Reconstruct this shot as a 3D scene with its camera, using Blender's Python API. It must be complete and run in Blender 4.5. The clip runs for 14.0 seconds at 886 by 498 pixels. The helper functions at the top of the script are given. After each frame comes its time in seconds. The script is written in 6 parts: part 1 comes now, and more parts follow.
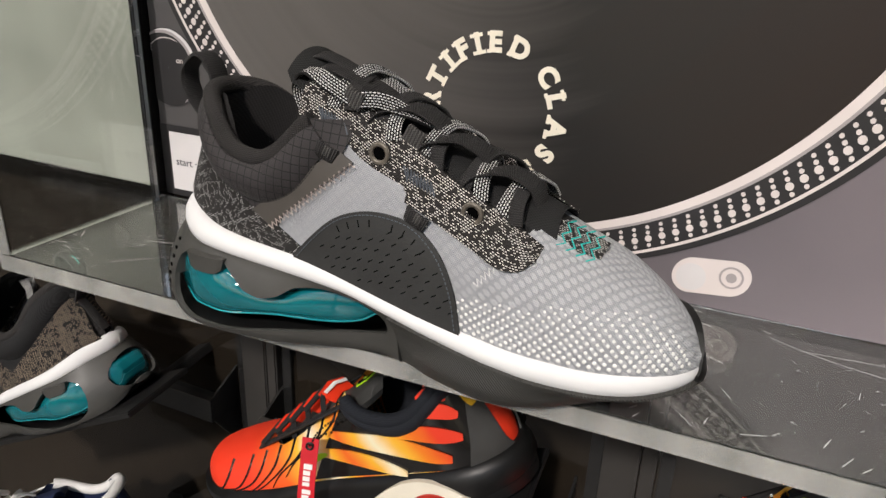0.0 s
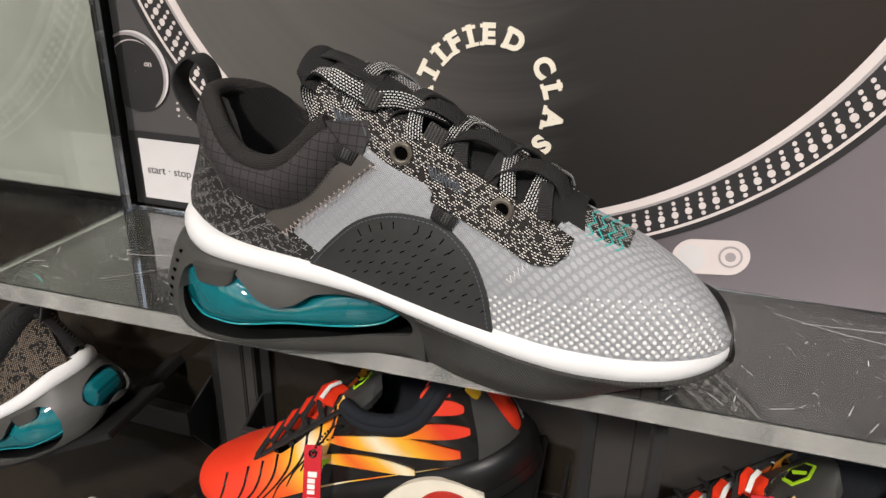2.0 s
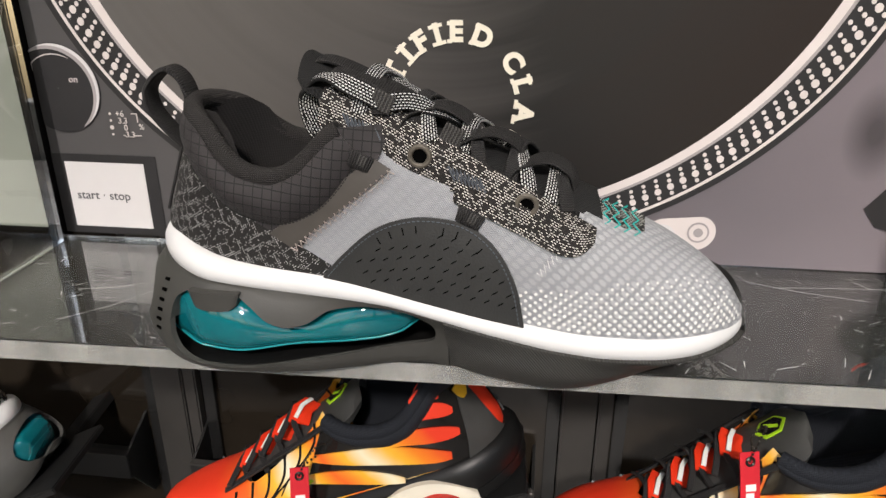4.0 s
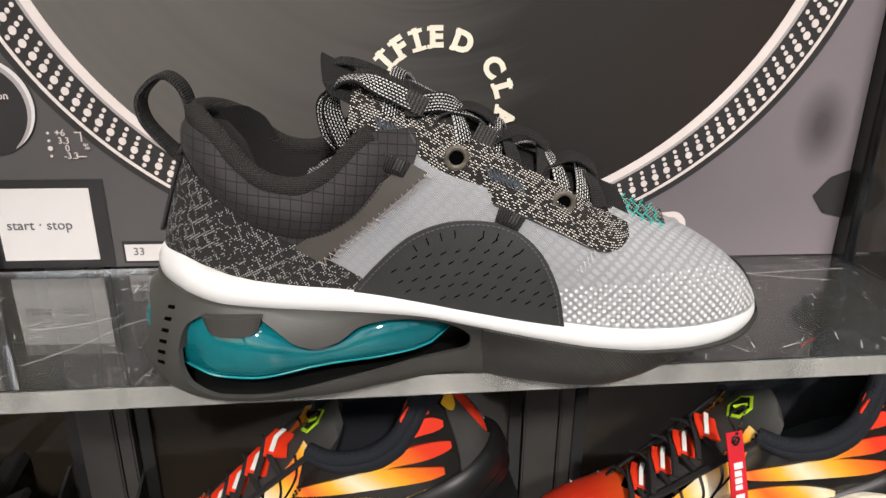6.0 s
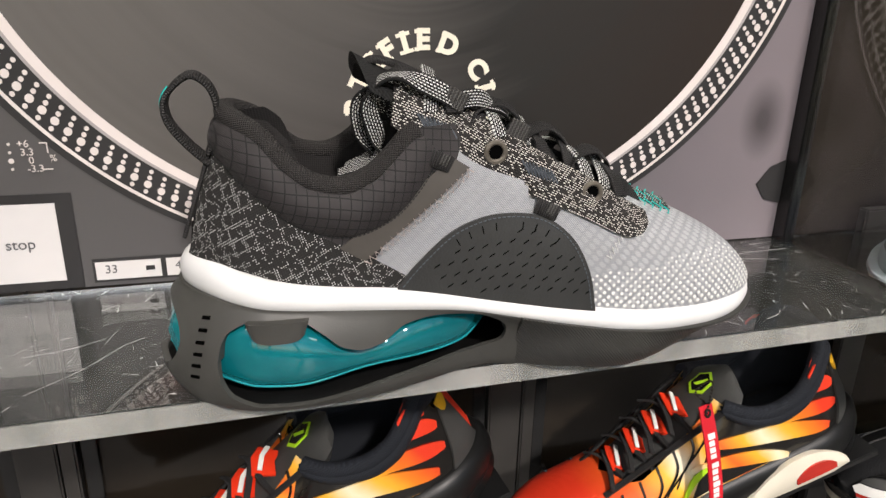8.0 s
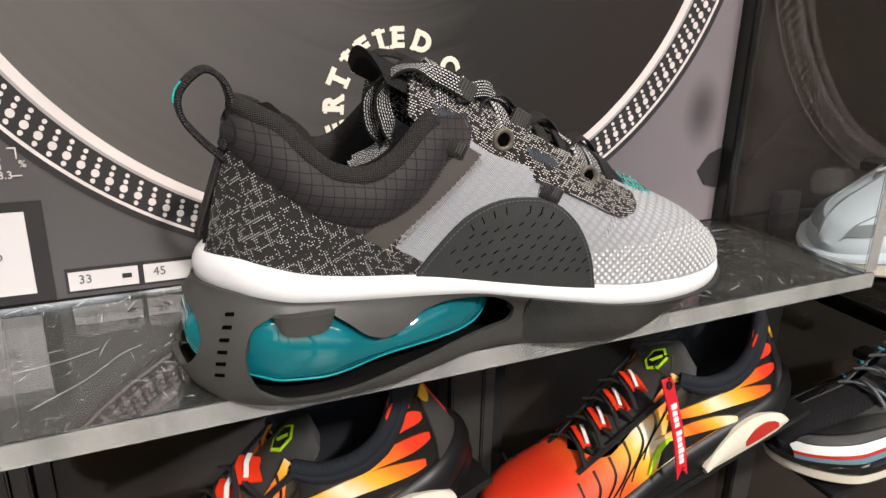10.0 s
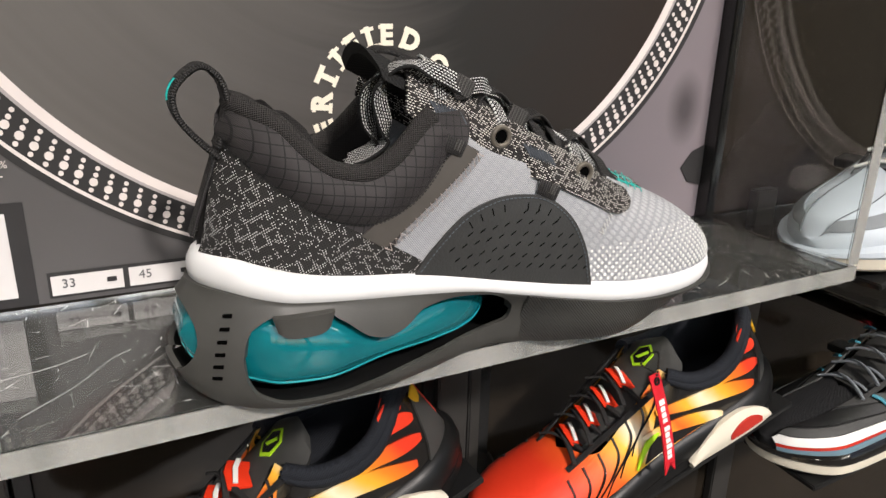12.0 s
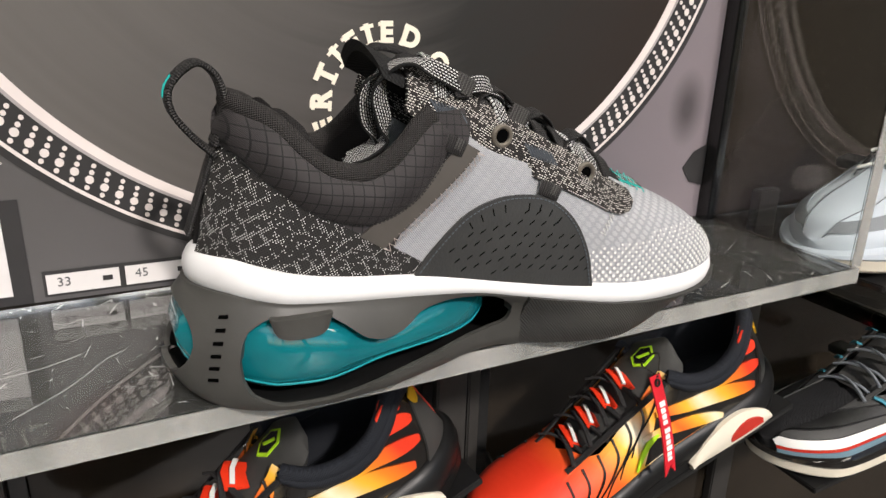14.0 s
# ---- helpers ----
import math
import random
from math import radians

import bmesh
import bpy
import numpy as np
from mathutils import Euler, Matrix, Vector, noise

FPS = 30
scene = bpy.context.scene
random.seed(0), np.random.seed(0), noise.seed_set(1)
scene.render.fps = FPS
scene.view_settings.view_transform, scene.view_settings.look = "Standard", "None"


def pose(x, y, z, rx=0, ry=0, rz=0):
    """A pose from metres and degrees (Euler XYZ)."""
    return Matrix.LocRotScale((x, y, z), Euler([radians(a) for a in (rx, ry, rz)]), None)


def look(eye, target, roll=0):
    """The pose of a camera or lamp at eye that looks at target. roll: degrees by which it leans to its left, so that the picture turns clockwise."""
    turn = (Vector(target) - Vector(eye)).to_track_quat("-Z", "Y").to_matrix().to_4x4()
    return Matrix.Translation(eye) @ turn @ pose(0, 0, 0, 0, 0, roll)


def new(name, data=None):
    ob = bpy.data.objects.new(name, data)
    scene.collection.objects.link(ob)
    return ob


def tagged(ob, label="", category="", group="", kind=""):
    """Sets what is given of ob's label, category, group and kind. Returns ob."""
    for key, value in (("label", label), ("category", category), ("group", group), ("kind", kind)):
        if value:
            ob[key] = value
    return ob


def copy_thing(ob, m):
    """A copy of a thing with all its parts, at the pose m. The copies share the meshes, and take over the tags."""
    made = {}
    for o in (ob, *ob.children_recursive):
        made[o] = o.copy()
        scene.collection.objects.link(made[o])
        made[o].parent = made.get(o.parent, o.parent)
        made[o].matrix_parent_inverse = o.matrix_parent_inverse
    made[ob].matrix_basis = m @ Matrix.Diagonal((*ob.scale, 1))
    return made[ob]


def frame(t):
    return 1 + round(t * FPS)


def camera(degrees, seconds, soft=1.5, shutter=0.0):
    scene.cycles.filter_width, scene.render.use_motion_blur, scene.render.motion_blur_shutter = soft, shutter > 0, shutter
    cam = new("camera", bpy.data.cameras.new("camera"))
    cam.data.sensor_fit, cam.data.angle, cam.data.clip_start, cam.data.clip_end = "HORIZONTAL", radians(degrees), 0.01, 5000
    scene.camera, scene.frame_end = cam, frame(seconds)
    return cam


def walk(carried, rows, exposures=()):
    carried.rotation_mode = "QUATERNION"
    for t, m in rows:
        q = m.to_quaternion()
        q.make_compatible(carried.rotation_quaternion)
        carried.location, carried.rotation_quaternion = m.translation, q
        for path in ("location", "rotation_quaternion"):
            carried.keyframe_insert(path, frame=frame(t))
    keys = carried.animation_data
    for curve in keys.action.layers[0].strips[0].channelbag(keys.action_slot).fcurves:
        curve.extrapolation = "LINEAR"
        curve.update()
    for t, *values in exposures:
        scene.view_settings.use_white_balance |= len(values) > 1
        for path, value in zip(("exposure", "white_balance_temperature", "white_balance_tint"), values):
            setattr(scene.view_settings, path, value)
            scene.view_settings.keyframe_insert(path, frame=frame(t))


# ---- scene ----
cam = camera(63.5, 14.0)
PATH = [
    (0, (0.171, -0.416, 1.188), (-0.582, 1.276, 0.432), 2.4),
    (0.5, (0.167, -0.417, 1.188), (-0.566, 1.284, 0.433), 2.4),
    (1, (0.159, -0.419, 1.188), (-0.538, 1.294, 0.428), 2.1),
    (1.5, (0.146, -0.423, 1.188), (-0.499, 1.308, 0.421), 1.7),
    (2, (0.13, -0.427, 1.189), (-0.448, 1.323, 0.412), 1.2),
    (2.5, (0.115, -0.431, 1.19), (-0.387, 1.338, 0.406), 0.7),
    (3, (0.099, -0.436, 1.19), (-0.317, 1.354, 0.401), 0.3),
    (3.5, (0.081, -0.437, 1.189), (-0.245, 1.373, 0.404), 0.1),
    (4, (0.063, -0.438, 1.188), (-0.169, 1.39, 0.411), 0.1),
    (6.5, (-0.03, -0.431, 1.175), (0.2, 1.422, 0.461), 0.8),
    (7, (-0.047, -0.428, 1.173), (0.269, 1.415, 0.464), 1.0),
    (7.5, (-0.067, -0.427, 1.171), (0.336, 1.404, 0.473), 1.1),
    (8, (-0.086, -0.429, 1.17), (0.407, 1.386, 0.489), 1.3),
    (10.5, (-0.144, -0.422, 1.162), (0.658, 1.292, 0.513), 1.2),
    (11, (-0.145, -0.42, 1.162), (0.679, 1.284, 0.515), 1.2),
    (11.5, (-0.147, -0.419, 1.161), (0.69, 1.279, 0.516), 1.3),
    (12, (-0.15, -0.417, 1.16), (0.691, 1.278, 0.515), 1.4),
    (12.5, (-0.15, -0.415, 1.159), (0.692, 1.28, 0.514), 1.5),
    (13, (-0.15, -0.414, 1.158), (0.693, 1.281, 0.512), 1.5),
    (13.5, (-0.149, -0.413, 1.158), (0.695, 1.28, 0.51), 1.6),
    (14, (-0.148, -0.413, 1.16), (0.693, 1.28, 0.508), 1.7),
]
walk(cam, [(t, look(eye, target, roll)) for t, eye, target, roll in PATH],
     exposures=[(0.0, 0.04), (4.0, 0.12), (8.0, 0.25), (14.0, 0.32)])
# ---- light ----
world = bpy.data.worlds.new("shop_daylight")
world.use_nodes = True
scene.world = world
wn = world.node_tree
sky = wn.nodes.new("ShaderNodeTexSky")
sky.sky_type = 'NISHITA'
sky.sun_disc = False
sky.sun_elevation = radians(38)
sky.sun_rotation = radians(200)
wn.links.new(sky.outputs[0], wn.nodes["Background"].inputs[0])
wn.nodes["Background"].inputs[1].default_value = 0.12
sun_data = bpy.data.lights.new("sun", 'SUN')
sun_data.energy = 3.0
sun_data.angle = radians(4.0)
sun_data.color = (1.0, 0.915, 0.85)
sun = new("sun", sun_data)
sun.matrix_basis = look((0.15, -2.0, 2.55), (0, 0, 1.0))


# ---- geometry helpers ----
def spline(*pts):
    """A smooth curve through (x, y) pairs, flat beyond its ends."""
    xs = np.array([p[0] for p in pts], float)
    ys = np.array([p[1] for p in pts], float)
    d = np.diff(ys) / np.diff(xs)
    m = np.zeros(len(xs))
    m[0], m[-1] = d[0], d[-1]
    for i in range(1, len(xs) - 1):
        m[i] = 0.0 if d[i - 1] * d[i] <= 0 else 2 * d[i - 1] * d[i] / (d[i - 1] + d[i])

    def f(x):
        x = min(max(x, xs[0]), xs[-1])
        i = min(max(int(np.searchsorted(xs, x)) - 1, 0), len(xs) - 2)
        h = xs[i + 1] - xs[i]
        t = (x - xs[i]) / h
        return float(ys[i] * (2 * t**3 - 3 * t**2 + 1) + ys[i + 1] * (3 * t**2 - 2 * t**3)
                     + h * m[i] * (t**3 - 2 * t**2 + t) + h * m[i + 1] * (t**3 - t**2))
    return f


def poly(pts):
    """A point along an open polyline by its share of length."""
    p = [Vector(q) for q in pts]
    ls = [0.0]
    for a, b in zip(p, p[1:]):
        ls.append(ls[-1] + (b - a).length)

    def f(s):
        s = min(max(s, 0.0), 1.0) * ls[-1]
        for i in range(len(p) - 1):
            if s <= ls[i + 1] or i == len(p) - 2:
                return p[i].lerp(p[i + 1], (s - ls[i]) / max(ls[i + 1] - ls[i], 1e-9))
    return f


def smooth_path(pts, n):
    """Catmull-Rom through points."""
    p = [Vector(q) for q in pts]
    p = [2 * p[0] - p[1]] + p + [2 * p[-1] - p[-2]]
    out = []
    segs = len(p) - 3
    for k in range(n + 1):
        u = k / n * segs
        i = min(int(u), segs - 1)
        t = u - i
        a, b, c, d = p[i:i + 4]
        out.append(0.5 * ((2 * b) + (c - a) * t + (2 * a - 5 * b + 4 * c - d) * t * t + (3 * b - a - 3 * c + d) * t**3))
    return out


def part(name, mesh_source, material, parent=None, label="", smooth=True):
    """Links a bmesh or (verts, faces) as one mesh object under its parent."""
    me = bpy.data.meshes.new(name)
    uvs = mesh_source[2] if isinstance(mesh_source, tuple) and len(mesh_source) > 2 else None
    if isinstance(mesh_source, tuple):
        me.from_pydata([tuple(v) for v in mesh_source[0]], [], mesh_source[1])
        bm = bmesh.new()
        bm.from_mesh(me)
    else:
        bm = mesh_source
    bmesh.ops.recalc_face_normals(bm, faces=bm.faces[:])
    bm.to_mesh(me)
    bm.free()
    me.materials.append(material)
    if uvs is not None:
        lay = me.uv_layers.new(name="UVMap")
        for lp in me.loops:
            lay.data[lp.index].uv = uvs[lp.vertex_index]
    if smooth:
        for f in me.polygons:
            f.use_smooth = True
        me.set_sharp_from_angle(angle=radians(40))
    ob = new(name, me)
    if parent is not None:
        ob.parent = parent
        base = parent
        m = base.matrix_basis.copy()
        while base.parent is not None:
            m = base.parent.matrix_basis @ base.matrix_parent_inverse @ m
            base = base.parent
        ob.matrix_parent_inverse = m.inverted()
    if label:
        ob["label"] = label
    return ob


def thing(name, x, y, z, label, category, group="", kind=""):
    e = new(name)
    e.empty_display_size = 0.02
    e.matrix_basis = pose(x, y, z)
    return tagged(e, label, category, group, kind)


def grid_faces(nu, nv, base=0, wrap=False):
    out = []
    for i in range(nu if wrap else nu - 1):
        for j in range(nv - 1):
            a, b = i * nv + j, ((i + 1) % nu) * nv + j
            out.append((base + a, base + b, base + b + 1, base + a + 1))
    return out


def slab(fa, fb, place, thick, ns, nv, bulge=None, off=0.0):
    """A closed sheet between two boundary curves fa(s), fb(s) of surface coordinates; place(p, off) puts it in space."""
    outer, inner = [], []
    for i in range(ns):
        a, b = fa(i / (ns - 1)), fb(i / (ns - 1))
        for j in range(nv):
            v = j / (nv - 1)
            q = (a[0] + (b[0] - a[0]) * v, a[1] + (b[1] - a[1]) * v)
            o = off + (bulge(i / (ns - 1), v) if bulge else 0.0)
            outer.append(place(q, o))
            inner.append(place(q, o - thick))
    n = ns * nv
    faces = grid_faces(ns, nv) + [f[::-1] for f in grid_faces(ns, nv, n)]
    rim = [i * nv for i in range(ns)] + [(ns - 1) * nv + j for j in range(1, nv)] + \
          [i * nv + nv - 1 for i in range(ns - 2, -1, -1)] + [j for j in range(nv - 2, 0, -1)]
    for a, b in zip(rim, rim[1:] + rim[:1]):
        faces.append((a, b, b + n, a + n))
    uv, mid, run = [], nv // 2, 0.0
    for i in range(ns):
        if i:
            run += (outer[i * nv + mid] - outer[(i - 1) * nv + mid]).length
        up = -sum((outer[i * nv + j + 1] - outer[i * nv + j]).length for j in range(mid))
        for j in range(nv):
            if j:
                up += (outer[i * nv + j] - outer[i * nv + j - 1]).length
            uv.append((run, up))
    return outer + inner, faces, uv + uv


def ribbon(path, width, thick, across, round_ends=False):
    """A flat strap along a path; across is the way of its width (one vector, or one for each point)."""
    verts, faces, uv, run = [], [], [], 0.0
    n = len(path)
    for i, p in enumerate(path):
        run += (p - path[i - 1]).length if i else 0.0
        t = (path[min(i + 1, n - 1)] - path[max(i - 1, 0)]).normalized()
        w = Vector(across[i] if isinstance(across, list) else across)
        w = (w - t * w.dot(t)).normalized()
        up = w.cross(t).normalized()
        for a, b in ((-.5, -.2), (-.42, -.5), (.42, -.5), (.5, -.2), (.5, .2), (.42, .5), (-.42, .5), (-.5, .2)):
            verts.append(p + w * a * width + up * b * thick)
            uv.append((run, a * width))
    for i in range(n - 1):
        for j in range(8):
            k = (j + 1) % 8
            faces.append((i * 8 + j, i * 8 + k, (i + 1) * 8 + k, (i + 1) * 8 + j))
    faces += [tuple(range(8))[::-1], tuple((n - 1) * 8 + j for j in range(8))]
    return verts, faces, uv


def tube(path, radius, sides=8, closed=False):
    verts, faces = [], []
    n = len(path)
    for i, p in enumerate(path):
        t = ((path[(i + 1) % n] - path[i - 1]) if closed else (path[min(i + 1, n - 1)] - path[max(i - 1, 0)])).normalized()
        u = t.cross(Vector((0.13, 0.31, 0.94))).normalized()
        w = t.cross(u)
        r = radius(i / (n - 1)) if callable(radius) else radius
        for j in range(sides):
            a = 2 * math.pi * j / sides
            verts.append(p + (u * math.cos(a) + w * math.sin(a)) * r)
    for i in range(n if closed else n - 1):
        for j in range(sides):
            k = (j + 1) % sides
            i2 = (i + 1) % n
            faces.append((i * sides + j, i * sides + k, i2 * sides + k, i2 * sides + j))
    if not closed:
        faces += [tuple(range(sides))[::-1], tuple((n - 1) * sides + j for j in range(sides))]
    return verts, faces


def box_mesh(x0, x1, y0, y1, z0, z1, bevel=0.0, m=None):
    bm = bmesh.new()
    bmesh.ops.create_cube(bm, size=1.0)
    for v in bm.verts:
        v.co = Vector((x0 + (v.co.x + .5) * (x1 - x0), y0 + (v.co.y + .5) * (y1 - y0), z0 + (v.co.z + .5) * (z1 - z0)))
    if bevel:
        bmesh.ops.bevel(bm, geom=bm.edges[:], offset=bevel, segments=2, affect='EDGES')
    if m is not None:
        bmesh.ops.transform(bm, matrix=m, verts=bm.verts[:])
    return bm


def prism(outline, place, thick):
    """An outline of (x, z) pairs as a thin plate; place(p, off) puts it in space."""
    n = len(outline)
    verts = [place(p, 0.0) for p in outline] + [place(p, -thick) for p in outline]
    faces = [tuple(range(n)), tuple(range(2 * n - 1, n - 1, -1))]
    faces += [(i, (i + 1) % n, n + (i + 1) % n, n + i) for i in range(n)]
    return verts, faces


def merged(pieces):
    verts, faces, uv = [], [], []
    for piece in pieces:
        v, f = piece[0], piece[1]
        uv += list(piece[2]) if len(piece) > 2 else []
        k = len(verts)
        verts += list(v)
        faces += [tuple(i + k for i in q) for q in f]
    return (verts, faces, uv) if len(uv) == len(verts) else (verts, faces)


def lettering(text, size, bold=0.0, depth=0.0003):
    """A word as a mesh in the x-z plane, centred, facing -y."""
    cu = bpy.data.curves.new("lettering", 'FONT')
    cu.body, cu.size, cu.offset, cu.extrude = text, size, bold, depth
    cu.align_x, cu.align_y = 'CENTER', 'CENTER'
    cu.resolution_u = 4
    ob = bpy.data.objects.new("lettering", cu)
    scene.collection.objects.link(ob)
    dg = bpy.context.evaluated_depsgraph_get()
    me = bpy.data.meshes.new_from_object(ob.evaluated_get(dg))
    bpy.data.objects.remove(ob)
    bpy.data.curves.remove(cu)
    bm = bmesh.new()
    bm.from_mesh(me)
    bpy.data.meshes.remove(me)
    bmesh.ops.rotate(bm, verts=bm.verts[:], cent=(0, 0, 0), matrix=Matrix.Rotation(radians(90), 3, 'X'))
    return bm


# ---- materials ----
class Nodes:
    """Short hand for building a node tree."""

    def __init__(self, name, uv=False):
        self.mat = bpy.data.materials.new(name)
        self.mat.use_nodes = True
        self.t = self.mat.node_tree
        self.b = self.t.nodes["Principled BSDF"]
        tc = self.t.nodes.new("ShaderNodeTexCoord")
        self.co = tc.outputs["UV" if uv else "Object"]

    def put(self, kind, **inputs):
        n = self.t.nodes.new(kind)
        for k, v in inputs.items():
            key = k.replace("_", " ")
            s = n.inputs[int(k[1:])] if k[0] == "i" and k[1:].isdigit() else n.inputs[key]
            if isinstance(v, bpy.types.NodeSocket):
                self.t.links.new(v, s)
            else:
                s.default_value = v
        return n

    def math(self, op, a, b=0.0, c=0.0):
        n = self.put("ShaderNodeMath", i0=a, i1=b, i2=c)
        n.operation = op
        return n.outputs[0]

    def noise(self, scale, detail=4.0, rough=0.55, vec=None):
        return self.put("ShaderNodeTexNoise", Vector=vec or self.co, Scale=scale, Detail=detail, Roughness=rough).outputs[0]

    def ramp(self, fac, *stops):
        n = self.put("ShaderNodeValToRGB", Fac=fac)
        e = n.color_ramp.elements
        while len(e) < len(stops):
            e.new(0.5)
        for k, (p, c) in zip(e, stops):
            k.position = p
            k.color = (*c, 1) if len(c) == 3 else c
        return n.outputs[0]

    def mix(self, fac, a, b):
        n = self.t.nodes.new("ShaderNodeMix")
        n.data_type = 'RGBA'
        for s, v in ((n.inputs[0], fac), (n.inputs[6], a), (n.inputs[7], b)):
            if isinstance(v, bpy.types.NodeSocket):
                self.t.links.new(v, s)
            elif s.type == 'RGBA':
                s.default_value = (*v, 1) if len(v) == 3 else v
            else:
                s.default_value = v
        return n.outputs[2]

    def xyz(self, vec=None):
        n = self.put("ShaderNodeSeparateXYZ", i0=vec or self.co)
        return n.outputs[0], n.outputs[1], n.outputs[2]

    def bump(self, height, strength=0.5, dist=0.001):
        n = self.put("ShaderNodeBump", Height=height, Strength=strength, Distance=dist)
        self.t.links.new(n.outputs[0], self.b.inputs["Normal"])

    def set(self, **kw):
        for k, v in kw.items():
            s = self.b.inputs[k.replace("_", " ")]
            if isinstance(v, bpy.types.NodeSocket):
                self.t.links.new(v, s)
            elif s.type == 'RGBA' and len(v) == 3:
                s.default_value = (*v, 1)
            else:
                s.default_value = v
        return self.mat


def plain(name, colour, rough=0.5, vary=0.12, scale=60.0, bump=0.15, fine=900.0, metal=0.0, **more):
    """A surface of one colour with stains at one scale and grain at another."""
    n = Nodes(name)
    big = n.noise(scale, 3.0)
    dark = tuple(c * (1 - vary) for c in colour)
    light = tuple(min(1.0, c * (1 + vary)) for c in colour)
    grain = n.noise(fine, 2.0)
    if bump:
        n.bump(grain, bump, 0.0004)
    r = n.math('MULTIPLY_ADD', big, 0.18, rough - 0.09)
    more.setdefault("Specular_IOR_Level", 0.5 if rough < 0.4 or metal else 0.3)
    return n.set(Base_Color=n.ramp(big, (0.3, dark), (0.7, light)), Roughness=r, Metallic=metal, **more)


def weave(name, dark, light, pitch, share=0.5, cells=None, rough=0.8, slant=0.0, height=0.5, axes="xz"):
    """A knit or woven cloth: threads in two ways, with light flecks in the share of crossings that a cell pattern picks."""
    n = Nodes(name)
    x, y, z = n.xyz()
    if axes == "xz":
        u, w = n.math('ADD', x, n.math('MULTIPLY', y, 0.6)), n.math('ADD', z, n.math('MULTIPLY', x, slant))
    elif axes == "diag":
        u, w = n.math('ADD', x, z), n.math('SUBTRACT', n.math('ADD', z, n.math('MULTIPLY', y, 0.7)), x)
    else:
        u, w = n.math('ADD', x, n.math('MULTIPLY', z, 0.3)), n.math('ADD', y, n.math('MULTIPLY', z, 0.5))
    k = 2 * math.pi / pitch
    a = n.math('SINE', n.math('MULTIPLY', u, k))
    b = n.math('SINE', n.math('MULTIPLY', w, k))
    knots = n.math('MULTIPLY', a, b)
    lump = n.math('MULTIPLY_ADD', knots, 0.5, 0.5)
    cell = n.put("ShaderNodeTexWhiteNoise", Vector=n.put("ShaderNodeCombineXYZ", X=n.math('FLOOR', n.math('MULTIPLY', u, 2 / pitch)), Y=n.math('FLOOR', n.math('MULTIPLY', w, 2 / pitch))).outputs[0]).outputs[0]
    chance = share
    if cells:
        v = n.put("ShaderNodeTexVoronoi", Vector=n.co, Scale=cells)
        v.feature = 'DISTANCE_TO_EDGE'
        chance = n.math('MULTIPLY_ADD', n.math('LESS_THAN', v.outputs[0], 0.13), 0.72 - share * 0.5, share)
    on = n.math('LESS_THAN', cell, chance)
    dots = n.math('MULTIPLY', on, n.math('GREATER_THAN', lump, 0.68))
    # shade between the threads is put into the colour, following the bump
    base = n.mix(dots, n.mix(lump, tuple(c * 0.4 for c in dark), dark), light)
    n.bump(n.math('ADD', lump, n.math('MULTIPLY', n.noise(2500, 1.0), 0.25)), height, pitch * 0.35)
    return n.set(Base_Color=base, Roughness=rough, Specular_IOR_Level=0.25)


